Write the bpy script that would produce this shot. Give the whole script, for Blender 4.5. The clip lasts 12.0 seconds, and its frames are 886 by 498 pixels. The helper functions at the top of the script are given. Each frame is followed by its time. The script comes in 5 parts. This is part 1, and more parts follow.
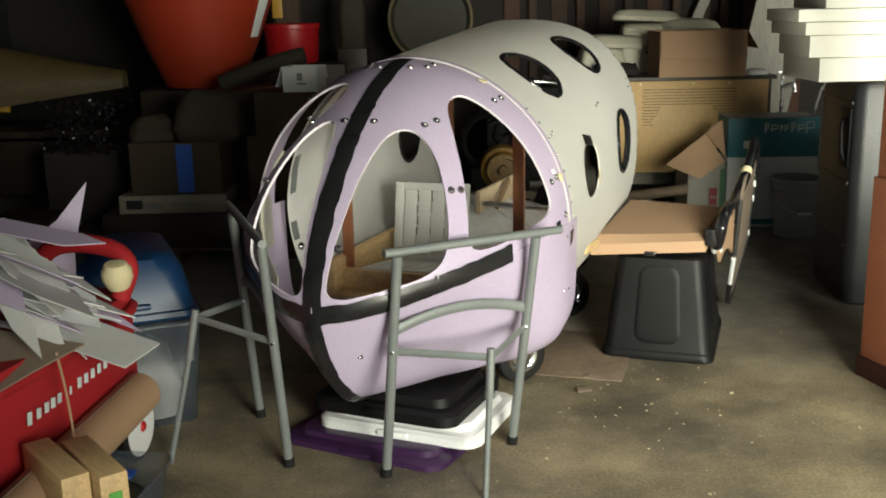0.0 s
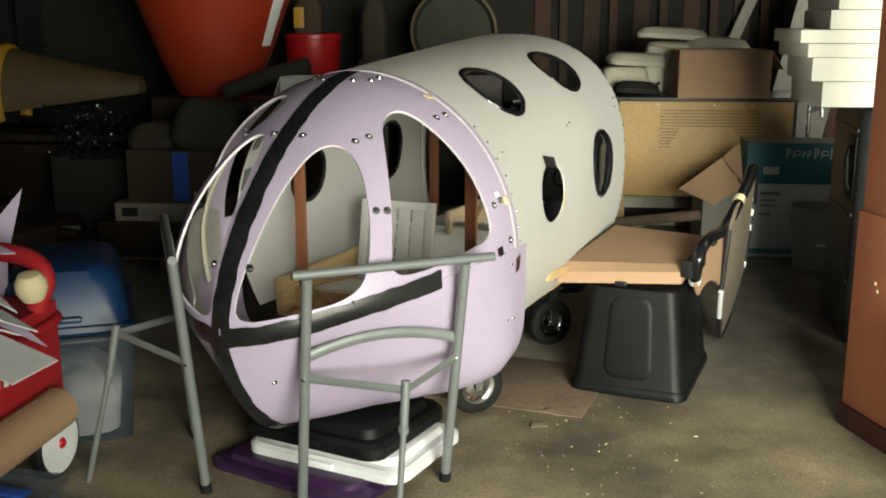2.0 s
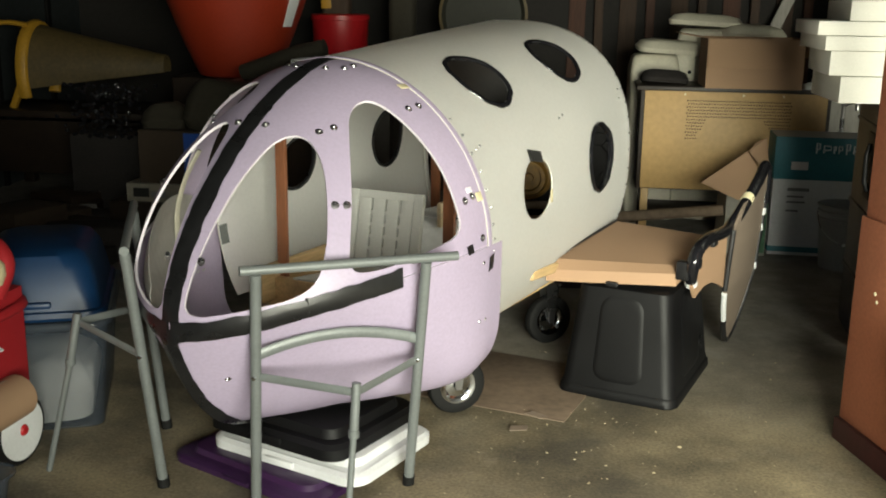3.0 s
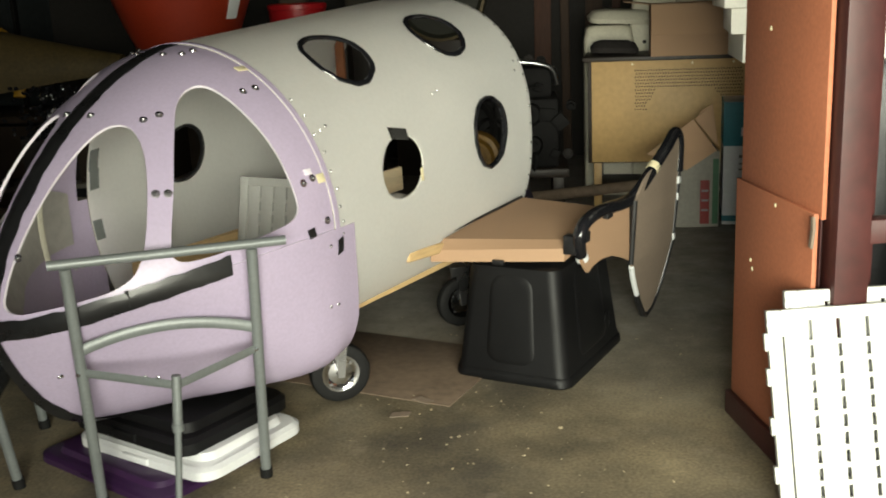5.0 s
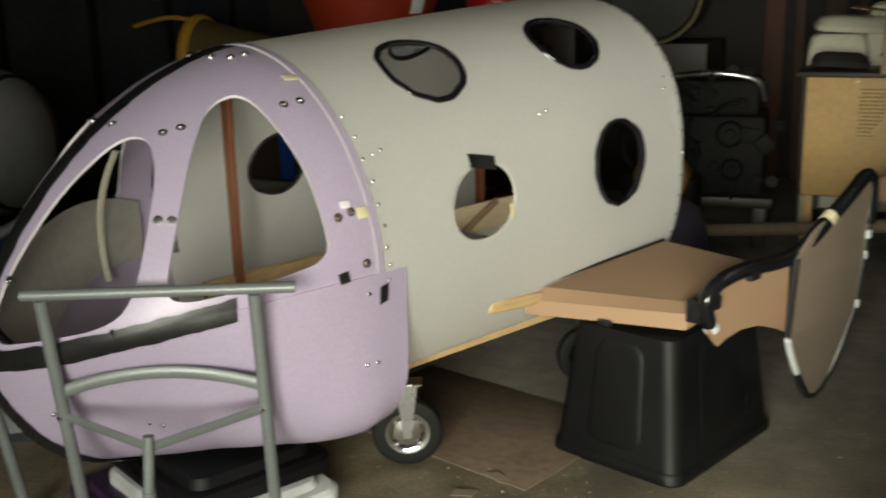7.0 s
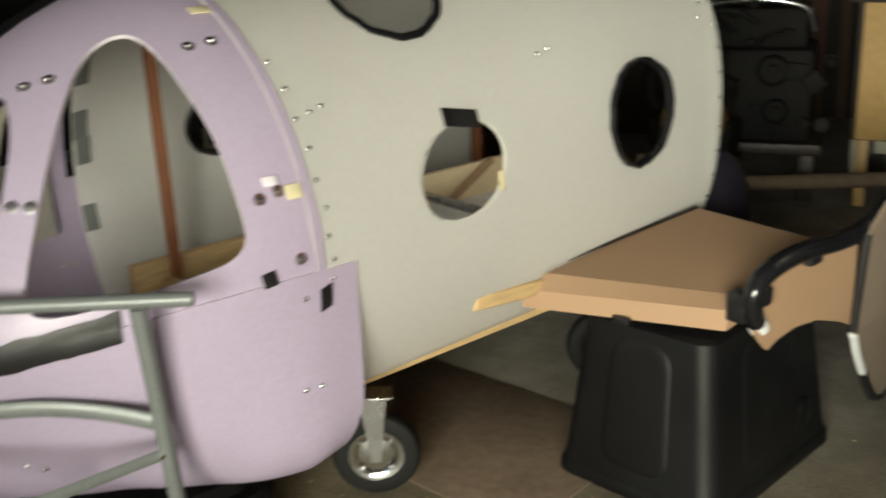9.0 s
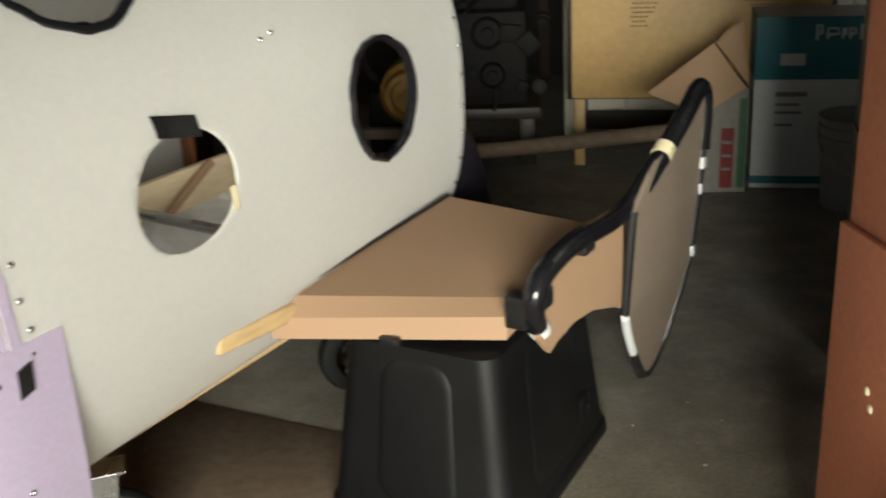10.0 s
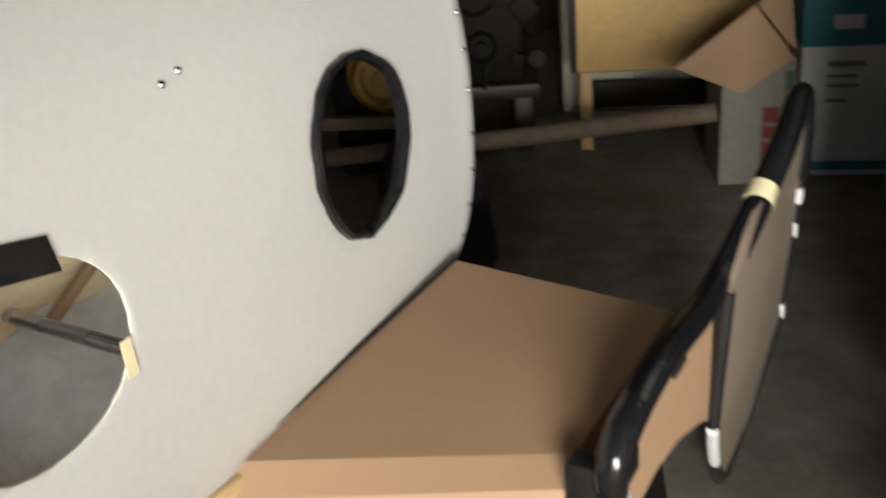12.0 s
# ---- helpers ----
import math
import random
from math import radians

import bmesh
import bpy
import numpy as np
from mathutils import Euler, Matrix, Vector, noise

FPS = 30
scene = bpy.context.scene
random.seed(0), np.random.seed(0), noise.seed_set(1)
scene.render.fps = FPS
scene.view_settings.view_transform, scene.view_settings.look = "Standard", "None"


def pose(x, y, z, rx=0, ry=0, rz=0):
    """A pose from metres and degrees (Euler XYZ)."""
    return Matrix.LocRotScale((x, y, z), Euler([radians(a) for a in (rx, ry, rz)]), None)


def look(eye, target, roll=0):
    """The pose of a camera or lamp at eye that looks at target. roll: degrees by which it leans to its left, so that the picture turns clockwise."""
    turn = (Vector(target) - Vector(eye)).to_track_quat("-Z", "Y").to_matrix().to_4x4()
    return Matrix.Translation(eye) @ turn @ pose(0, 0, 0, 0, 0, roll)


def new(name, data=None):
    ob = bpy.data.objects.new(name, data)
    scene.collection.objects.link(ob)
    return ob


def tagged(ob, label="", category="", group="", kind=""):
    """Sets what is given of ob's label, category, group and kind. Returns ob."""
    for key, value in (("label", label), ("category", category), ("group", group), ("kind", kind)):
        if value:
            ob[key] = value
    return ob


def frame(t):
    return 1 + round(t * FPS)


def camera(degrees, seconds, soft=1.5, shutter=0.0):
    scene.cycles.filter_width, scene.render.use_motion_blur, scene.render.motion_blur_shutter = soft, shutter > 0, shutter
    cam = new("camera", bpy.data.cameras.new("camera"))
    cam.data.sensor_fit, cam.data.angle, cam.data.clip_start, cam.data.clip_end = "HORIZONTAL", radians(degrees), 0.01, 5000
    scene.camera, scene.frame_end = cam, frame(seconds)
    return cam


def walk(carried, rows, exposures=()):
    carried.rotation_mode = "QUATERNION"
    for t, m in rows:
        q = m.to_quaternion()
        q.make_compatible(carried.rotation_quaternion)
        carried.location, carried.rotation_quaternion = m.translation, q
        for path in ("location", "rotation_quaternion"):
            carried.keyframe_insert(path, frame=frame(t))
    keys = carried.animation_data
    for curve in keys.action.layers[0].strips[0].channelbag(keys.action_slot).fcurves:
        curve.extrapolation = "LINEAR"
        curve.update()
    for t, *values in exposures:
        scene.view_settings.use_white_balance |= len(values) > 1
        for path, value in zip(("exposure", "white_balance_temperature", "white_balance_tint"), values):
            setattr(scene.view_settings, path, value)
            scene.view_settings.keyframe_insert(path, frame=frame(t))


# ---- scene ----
cam = camera(46.5, 12.0, 1.9, 0.4)
PATH = [
    (0, (0.064, 0.014, 1.562), (0.051, 1.958, 1.094), -1.2),
    (0.5, (0.13, 0.13, 1.56), (0.077, 2.074, 1.093), -0.4),
    (1, (0.213, 0.192, 1.571), (0.186, 2.139, 1.115), -0.7),
    (1.5, (0.369, 0.223, 1.564), (0.259, 2.167, 1.108), 0.2),
    (2, (0.527, 0.224, 1.549), (0.373, 2.169, 1.107), 0.0),
    (2.5, (0.66, 0.269, 1.541), (0.439, 2.206, 1.096), -1.0),
    (2.7, (0.715, 0.324, 1.578), (0.488, 2.256, 1.115), 0.2),
    (4.3, (1.275, 0.514, 1.533), (0.863, 2.408, 1.038), -0.6),
    (4.5, (1.331, 0.526, 1.527), (0.935, 2.423, 1.031), -1.0),
    (5, (1.444, 0.598, 1.517), (1.077, 2.499, 1.017), -2.6),
    (5.5, (1.537, 0.786, 1.521), (1.082, 2.68, 1.065), -1.4),
    (6, (1.649, 0.988, 1.516), (1.057, 2.832, 1.015), -3.3),
    (6.3, (1.727, 1.095, 1.521), (1.062, 2.938, 1.119), -1.0),
    (6.5, (1.806, 1.191, 1.535), (1.12, 3.017, 1.093), 0.4),
    (7, (1.815, 1.371, 1.514), (0.972, 3.116, 1.018), -1.4),
    (7.2, (1.805, 1.446, 1.5), (0.875, 3.144, 0.997), -2.0),
    (8.8, (1.695, 1.982, 1.437), (0.694, 3.609, 0.846), -1.6),
    (9, (1.638, 2.059, 1.442), (0.758, 3.747, 0.828), -2.4),
    (9.2, (1.582, 2.125, 1.453), (0.816, 3.878, 0.87), -3.4),
    (9.5, (1.483, 2.223, 1.459), (0.874, 4.013, 0.807), -4.0),
    (10, (1.423, 2.407, 1.435), (1.076, 4.246, 0.731), -3.0),
    (10.5, (1.414, 2.62, 1.419), (1.251, 4.445, 0.618), -3.6),
    (11, (1.326, 2.824, 1.404), (1.264, 4.643, 0.574), -4.4),
    (11.5, (1.227, 3.026, 1.415), (1.15, 4.825, 0.546), -5.5),
    (12, (1.218, 3.219, 1.426), (0.93, 5.021, 0.608), -4.6),
]
walk(cam, [(t, look(eye, target, roll)) for t, eye, target, roll in PATH],
     [(0.0, 0.0, 6500, 10), (2.5, -0.04, 6500, 10), (4.5, -0.26, 6500, 10), (5.5, -0.42, 6500, 11), (7.0, -0.66, 6500, 11), (9.0, -0.48, 6650, 11), (9.5, -0.44, 6550, 13), (10.0, -0.24, 6350, 15), (10.5, -0.08, 6250, 17), (11.5, 0.0, 6200, 17), (12.0, -0.18, 6250, 20)])

# ---------------------------------------------------------------- light
world = bpy.data.worlds.new("world")
scene.world = world
world.use_nodes = True
wn, wl = world.node_tree.nodes, world.node_tree.links
sky = wn.new("ShaderNodeTexSky")
sky.sky_type, sky.sun_disc = "NISHITA", False
sky.sun_elevation, sky.sun_rotation = radians(42), radians(155)
wl.new(sky.outputs[0], wn["Background"].inputs[0])
wn["Background"].inputs[1].default_value = 0.1
sun = new("sun", bpy.data.lights.new("sun", "SUN"))
sun.data.energy, sun.data.angle, sun.data.color = 2.0, radians(12), (1.0, 0.95, 0.88)
sun.matrix_world = look((2.2, -6.0, 6.0), (0, 0, 0.5))


def area(name, eye, target, sx, sy, watts, colour):
    ob = new(name, bpy.data.lights.new(name, "AREA"))
    ob.data.shape, ob.data.size, ob.data.size_y = "RECTANGLE", sx, sy
    ob.data.energy, ob.data.color = watts, colour
    ob.matrix_world = look(eye, target)
    return ob


# daylight in the open garage door behind the camera
door_light = area("door_daylight", (2.75, -1.35, 1.50), (3.00, 3.6, 0.75), 3.1, 1.7, 375, (0.955, 0.965, 0.79))
door_light.data.spread = radians(100)

# ---------------------------------------------------------------- materials
MATS = {}


def mat(name, colour, rough=0.6, metal=0.0, vary=0.18, grain=40.0, stain=3.0, bump=0.15, spec=0.5, alpha=1.0, trans=0.0, stretch=(1, 1, 1), per_object=0.0):
    """Base colour broken up by fine grain and broad stains, with a fine relief."""
    if name in MATS:
        return MATS[name]
    m = bpy.data.materials.new(name)
    MATS[name] = m
    m.use_nodes = True
    n, l = m.node_tree.nodes, m.node_tree.links
    b = n["Principled BSDF"]
    b.inputs["Roughness"].default_value, b.inputs["Metallic"].default_value = rough, metal
    b.inputs["Specular IOR Level"].default_value = spec
    b.inputs["Alpha"].default_value, b.inputs["Transmission Weight"].default_value = alpha, trans
    co = n.new("ShaderNodeTexCoord")
    mp = n.new("ShaderNodeMapping")
    mp.inputs["Scale"].default_value = stretch
    l.new(co.outputs["Object"], mp.inputs[0])
    fine, broad = n.new("ShaderNodeTexNoise"), n.new("ShaderNodeTexNoise")
    fine.inputs["Scale"].default_value, fine.inputs["Detail"].default_value = grain, 6
    broad.inputs["Scale"].default_value, broad.inputs["Detail"].default_value = stain, 5
    l.new(mp.outputs[0], fine.inputs[0]), l.new(mp.outputs[0], broad.inputs[0])
    mix = n.new("ShaderNodeMath")
    mix.operation = "MULTIPLY_ADD"
    mix.inputs[1].default_value = 0.5
    half = n.new("ShaderNodeMath")
    half.operation = "MULTIPLY"
    half.inputs[1].default_value = 0.5
    l.new(broad.outputs[0], half.inputs[0])
    l.new(fine.outputs[0], mix.inputs[0]), l.new(half.outputs[0], mix.inputs[2])
    ramp = n.new("ShaderNodeValToRGB")
    lo, hi = [max(0, c * (1 - vary)) for c in colour], [min(1, c * (1 + vary)) for c in colour]
    ramp.color_ramp.elements[0].position, ramp.color_ramp.elements[1].position = 0.35, 0.65
    ramp.color_ramp.elements[0].color, ramp.color_ramp.elements[1].color = (*lo, 1), (*hi, 1)
    l.new(mix.outputs[0], ramp.inputs[0])
    out = ramp.outputs[0]
    if per_object:
        info, hsv = n.new("ShaderNodeObjectInfo"), n.new("ShaderNodeHueSaturation")
        rng = n.new("ShaderNodeMapRange")
        rng.inputs["To Min"].default_value, rng.inputs["To Max"].default_value = 1 - per_object, 1 + per_object
        l.new(info.outputs["Random"], rng.inputs[0]), l.new(rng.outputs[0], hsv.inputs["Value"])
        l.new(out, hsv.inputs["Color"])
        out = hsv.outputs[0]
    l.new(out, b.inputs["Base Color"])
    rr = n.new("ShaderNodeMapRange")
    rr.inputs["To Min"].default_value, rr.inputs["To Max"].default_value = max(0.02, rough - 0.1), min(1, rough + 0.1)
    l.new(broad.outputs[0], rr.inputs[0]), l.new(rr.outputs[0], b.inputs["Roughness"])
    if bump:
        bp = n.new("ShaderNodeBump")
        bp.inputs["Strength"].default_value, bp.inputs["Distance"].default_value = bump, 0.004
        l.new(fine.outputs[0], bp.inputs["Height"]), l.new(bp.outputs[0], b.inputs["Normal"])
    return m


def concrete():
    m = mat("concrete", (0.232, 0.196, 0.132), 0.7, 0, 0.42, 85, 2.6, 0.14)
    n, l = m.node_tree.nodes, m.node_tree.links
    b = n["Principled BSDF"]
    old = b.inputs["Base Color"].links[0].from_socket
    co = n["Texture Coordinate"]
    spots = n.new("ShaderNodeTexNoise")
    spots.inputs["Scale"].default_value, spots.inputs["Detail"].default_value = 1.7, 10
    spots.inputs["Roughness"].default_value = 0.62
    l.new(co.outputs["Object"], spots.inputs[0])
    ramp = n.new("ShaderNodeValToRGB")
    ramp.color_ramp.elements[0].position, ramp.color_ramp.elements[1].position = 0.36, 0.64
    ramp.color_ramp.elements[0].color, ramp.color_ramp.elements[1].color = (0.46, 0.47, 0.51, 1), (1.28, 1.24, 1.14, 1)
    mx = n.new("ShaderNodeMix")
    mx.data_type, mx.blend_type = "RGBA", "MULTIPLY"
    mx.inputs["Factor"].default_value = 1
    l.new(spots.outputs[0], ramp.inputs[0])
    l.new(old, mx.inputs["A"]), l.new(ramp.outputs[0], mx.inputs["B"])
    dust = n.new("ShaderNodeTexNoise")
    dust.inputs["Scale"].default_value, dust.inputs["Detail"].default_value = 5.5, 12
    dust.inputs["Roughness"].default_value = 0.75
    l.new(co.outputs["Object"], dust.inputs[0])
    dr = n.new("ShaderNodeValToRGB")
    dr.color_ramp.elements[0].position, dr.color_ramp.elements[1].position = 0.56, 0.72
    dr.color_ramp.elements[0].color, dr.color_ramp.elements[1].color = (0, 0, 0, 1), (0.55, 0.55, 0.55, 1)
    l.new(dust.outputs[0], dr.inputs[0])
    m2 = n.new("ShaderNodeMix")
    m2.data_type = "RGBA"
    m2.inputs["B"].default_value = (0.36, 0.31, 0.23, 1)
    l.new(dr.outputs[0], m2.inputs["Factor"]), l.new(mx.outputs["Result"], m2.inputs["A"])
    # greyer concrete at the back, made paler in place of missing light
    sep, edge, pale_back = n.new("ShaderNodeSeparateXYZ"), n.new("ShaderNodeMath"), n.new("ShaderNodeMapRange")
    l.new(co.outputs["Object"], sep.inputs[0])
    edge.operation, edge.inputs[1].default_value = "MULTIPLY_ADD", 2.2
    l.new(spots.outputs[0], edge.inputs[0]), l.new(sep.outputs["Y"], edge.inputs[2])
    pale_back.inputs["From Min"].default_value, pale_back.inputs["From Max"].default_value = 5.2, 6.4
    pale_back.inputs["To Max"].default_value = 0.8
    l.new(edge.outputs[0], pale_back.inputs[0])
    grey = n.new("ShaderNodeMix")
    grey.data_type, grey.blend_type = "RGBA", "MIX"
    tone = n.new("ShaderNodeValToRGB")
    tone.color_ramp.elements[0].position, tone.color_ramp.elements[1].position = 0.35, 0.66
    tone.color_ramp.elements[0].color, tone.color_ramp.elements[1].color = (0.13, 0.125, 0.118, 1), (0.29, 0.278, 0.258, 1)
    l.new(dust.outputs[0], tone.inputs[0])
    l.new(pale_back.outputs[0], grey.inputs["Factor"]), l.new(m2.outputs["Result"], grey.inputs["A"]), l.new(tone.outputs[0], grey.inputs["B"])
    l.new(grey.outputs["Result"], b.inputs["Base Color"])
    return m


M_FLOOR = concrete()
M_LILAC = mat("lilac_plastic_sheet", (0.47, 0.395, 0.54), 0.36, 0, 0.07, 90, 2.2, 0.06)
M_LILAC_EDGE = mat("cut_plastic_edge", (0.80, 0.74, 0.82), 0.6, 0, 0.06)
M_WHITE = mat("white_plastic_sheet", (0.95, 0.945, 0.93), 0.34, 0, 0.03, 70, 1.6, 0.025)
M_WHITE_EDGE = mat("white_sheet_edge", (0.72, 0.7, 0.62), 0.6, 0, 0.08)
M_BTAPE = mat("black_duct_tape", (0.012, 0.012, 0.013), 0.3, 0, 0.3, 45, 9, 0.12)
M_YTAPE = mat("masking_tape", (0.70, 0.62, 0.40), 0.7, 0, 0.12)
M_STEEL = mat("zinc_steel", (0.55, 0.55, 0.56), 0.28, 1.0, 0.1, 80, 8, 0.05)
M_CHROME = mat("chrome", (0.75, 0.76, 0.78), 0.12, 1.0, 0.05, 60, 6, 0.03)
M_GREYPAINT = mat("grey_painted_steel", (0.17, 0.185, 0.185), 0.42, 0.2, 0.12, 120, 8, 0.1)
M_RUBBER = mat("black_rubber", (0.008, 0.008, 0.008), 0.7, 0, 0.2, 90, 8, 0.3, spec=0.25)
M_BLACKPL = mat("black_tote_plastic", (0.0045, 0.0045, 0.005), 0.52, 0, 0.3, 160, 5, 0.16, spec=0.24)
M_PURPLE = mat("dark_purple_plastic", (0.035, 0.012, 0.05), 0.4, 0, 0.15, 80, 5, 0.1)
M_WHITEPL = mat("white_lid_plastic", (0.72, 0.73, 0.74), 0.4, 0, 0.05, 90, 5, 0.08)
M_CARD = mat("corrugated_cardboard", (0.35, 0.218, 0.13), 0.8, 0, 0.07, 190, 1.6, 0.05, stretch=(1, 1, 4))
M_CARD_GREY = mat("faded_cardboard", (0.215, 0.165, 0.125), 0.8, 0, 0.12, 70, 2.5, 0.12, stretch=(1, 1, 4))
M_PINE = mat("pine_lumber", (0.58, 0.40, 0.20), 0.6, 0, 0.22, 14, 3, 0.15, stretch=(6, 0.7, 6))
# lighter than the other pine, its colour making up for the dim cabin
M_PALEPINE = mat("brightened_pale_pine", (0.76, 0.62, 0.42), 0.6, 0, 0.14, 14, 3, 0.12, stretch=(6, 0.7, 6))
M_BROWNWOOD = mat("reddish_stained_wood", (0.24, 0.09, 0.04), 0.5, 0, 0.2, 20, 3, 0.12, stretch=(5, 5, 0.8))
M_PANEL = mat("yellowed_hardboard", (0.44, 0.28, 0.11), 0.55, 0, 0.12, 30, 2.0, 0.08)
# also far crates and benches; set this low to hold the garage dark
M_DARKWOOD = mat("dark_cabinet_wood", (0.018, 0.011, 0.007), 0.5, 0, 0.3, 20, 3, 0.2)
M_RUST = mat("red_brown_hardboard", (0.39, 0.132, 0.064), 0.7, 0, 0.15, 70, 2.2, 0.07)
M_RUSTDARK = mat("dark_red_painted_wood", (0.045, 0.009, 0.008), 0.55, 0, 0.25, 30, 3, 0.2)
M_FOAM = mat("white_foam", (0.83, 0.81, 0.74), 0.8, 0, 0.04, 120, 4, 0.3)
M_GRATE = mat("white_slotted_plastic", (0.52, 0.52, 0.50), 0.5, 0, 0.05, 90, 5, 0.06)
M_TEAL = mat("teal_printed_card", (0.013, 0.13, 0.165), 0.55, 0, 0.12, 60, 3, 0.05)
M_PRINTWHITE = mat("white_printed_card", (0.52, 0.53, 0.54), 0.6, 0, 0.06, 60, 3, 0.05)
M_INK = mat("grey_ink", (0.16, 0.16, 0.17), 0.7, 0, 0.1)
M_LETTER = mat("pale_print", (0.62, 0.68, 0.70), 0.7, 0, 0.06)
M_BUCKET = mat("grey_bucket_plastic", (0.27, 0.28, 0.28), 0.5, 0, 0.12, 80, 4, 0.1)
M_CASE = mat("black_case_plastic", (0.024, 0.025, 0.028), 0.42, 0, 0.3, 120, 4, 0.4)
M_ORANGE = mat("orange_plastic", (0.27, 0.026, 0.008), 0.5, 0, 0.12, 60, 3, 0.08)
M_RED = mat("red_fabric", (0.34, 0.007, 0.012), 0.75, 0, 0.15, 200, 5, 0.3)
M_REDPL = mat("red_plastic", (0.40, 0.010, 0.014), 0.4, 0, 0.12)
M_YELLOW = mat("yellow_plastic", (0.42, 0.225, 0.02), 0.5, 0, 0.2, 60, 4, 0.1)
M_BLUE = mat("blue_tote_plastic", (0.004, 0.028, 0.085), 0.42, 0, 0.12, 90, 4, 0.08)
M_BLUEPRINT = mat("blue_label", (0.012, 0.06, 0.30), 0.5, 0, 0.1)
M_CLEAR = mat("clear_plastic", (0.08, 0.10, 0.13), 0.25, 0, 0.08, 60, 4, 0.1, alpha=0.28)
M_PAPER = mat("white_paper", (0.60, 0.60, 0.60), 0.7, 0, 0.05, 60, 5, 0.05, per_object=0.12)
M_CREAM = mat("cream_plush", (0.60, 0.52, 0.32), 0.9, 0, 0.1, 200, 8, 0.4)
# walls, siding and studs: the unlit garage's dark is put into these colours
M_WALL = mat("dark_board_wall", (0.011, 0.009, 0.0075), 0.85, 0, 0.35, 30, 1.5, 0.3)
M_METALWALL = mat("galvanised_siding", (0.034, 0.040, 0.042), 0.55, 0.3, 0.3, 20, 1.5, 0.15)
M_STUD = mat("rough_studs", (0.045, 0.026, 0.016), 0.8, 0, 0.3, 14, 2, 0.3, stretch=(5, 5, 0.6))
M_PLY = mat("grey_plywood", (0.27, 0.255, 0.23), 0.8, 0, 0.2, 16, 2, 0.2, stretch=(5, 1, 0.7))
M_GREENWALL = mat("olive_sheet", (0.012, 0.012, 0.006), 0.7, 0, 0.25, 30, 2, 0.2)
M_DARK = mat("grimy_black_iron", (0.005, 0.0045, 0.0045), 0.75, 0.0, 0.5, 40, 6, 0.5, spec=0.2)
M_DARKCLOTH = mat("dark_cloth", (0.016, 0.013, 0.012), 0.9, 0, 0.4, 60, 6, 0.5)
# sacks, tarpaulin and jug: shade of the dark side put into the tan
M_BAG = mat("shade_darkened_tan_sack", (0.024, 0.020, 0.012), 0.85, 0, 0.3, 40, 6, 0.4)
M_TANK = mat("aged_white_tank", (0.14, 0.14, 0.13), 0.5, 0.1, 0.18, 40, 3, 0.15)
M_IVORY = mat("ivory_plastic", (0.55, 0.52, 0.42), 0.5, 0, 0.1, 60, 4, 0.06)
M_SHEER = mat("translucent_grey_sheet", (0.50, 0.48, 0.45), 0.5, 0, 0.12, 30, 5, 0.2)
M_NOZZLE = mat("dark_violet_cloth", (0.02, 0.015, 0.03), 0.7, 0, 0.2)
# shaded copy of the cardboard for boxes on the dark left side
M_CARD_DIM = mat("shade_darkened_cardboard", (0.032, 0.020, 0.011), 0.85, 0, 0.2, 40, 3, 0.15)
M_MAT = mat("dirty_cardboard", (0.16, 0.115, 0.08), 0.85, 0, 0.25, 30, 3, 0.2)
M_FILM = mat("crumpled_milky_film", (0.86, 0.87, 0.89), 0.2, 0, 0.12, 25, 6, 0.8, alpha=0.9)
M_CHUTE = mat("dark_yellow_brown_plastic", (0.075, 0.052, 0.018), 0.6, 0, 0.3, 40, 4, 0.15)
# flat black for the shade in holes, slots and bore; also knobs and print
M_CREVICE = mat("hole_shade_and_print_black", (0.01, 0.01, 0.01), 0.9, 0, 0.1)



def glow_through(m, share):
    """Thin sheet: part of the light passes through it."""
    n, l = m.node_tree.nodes, m.node_tree.links
    b, out = n["Principled BSDF"], n["Material Output"]
    tr, mx = n.new("ShaderNodeBsdfTranslucent"), n.new("ShaderNodeMixShader")
    l.new(b.inputs["Base Color"].links[0].from_socket, tr.inputs[0])
    mx.inputs[0].default_value = share
    l.new(b.outputs[0], mx.inputs[1]), l.new(tr.outputs[0], mx.inputs[2])
    l.new(mx.outputs[0], out.inputs[0])


glow_through(M_WHITE, 0.66)
glow_through(M_LILAC, 0.12)
glow_through(M_SHEER, 0.35)
M_GLOSS = mat("glossy_black_tape", (0.010, 0.010, 0.012), 0.11, 0, 0.3, 60, 9, 0.35)

# ---------------------------------------------------------------- mesh tools
I = Matrix.Identity(4)


def root(name, label, category, m=None, group="", kind=""):
    ob = new(name)
    ob.empty_display_size = 0.05
    ob.matrix_world = m if m is not None else I
    return tagged(ob, label, category, group, kind)


def finish(bm, mats, smooth=True):
    bmesh.ops.recalc_face_normals(bm, faces=bm.faces)
    me = bpy.data.meshes.new("mesh")
    bm.to_mesh(me)
    bm.free()
    for mm in mats if isinstance(mats, (list, tuple)) else [mats]:
        me.materials.append(mm)
    if smooth:
        me.shade_smooth()
        me.set_sharp_from_angle(angle=radians(38))
    return me


def part(name, bm, material, parent, label="", m=None, smooth=True):
    """One mesh object under a thing or a part."""
    ob = new(name, bm if isinstance(bm, bpy.types.Mesh) else finish(bm, material, smooth))
    ob.parent = parent
    if m is not None:
        ob.matrix_local = m
    return tagged(ob, label)


def solo(name, bm, material, label, category, m=None, group="", kind="", smooth=True):
    """A thing that is one mesh."""
    ob = new(name, bm if isinstance(bm, bpy.types.Mesh) else finish(bm, material, smooth))
    if m is not None:
        ob.matrix_world = m
    return tagged(ob, label, category, group, kind)


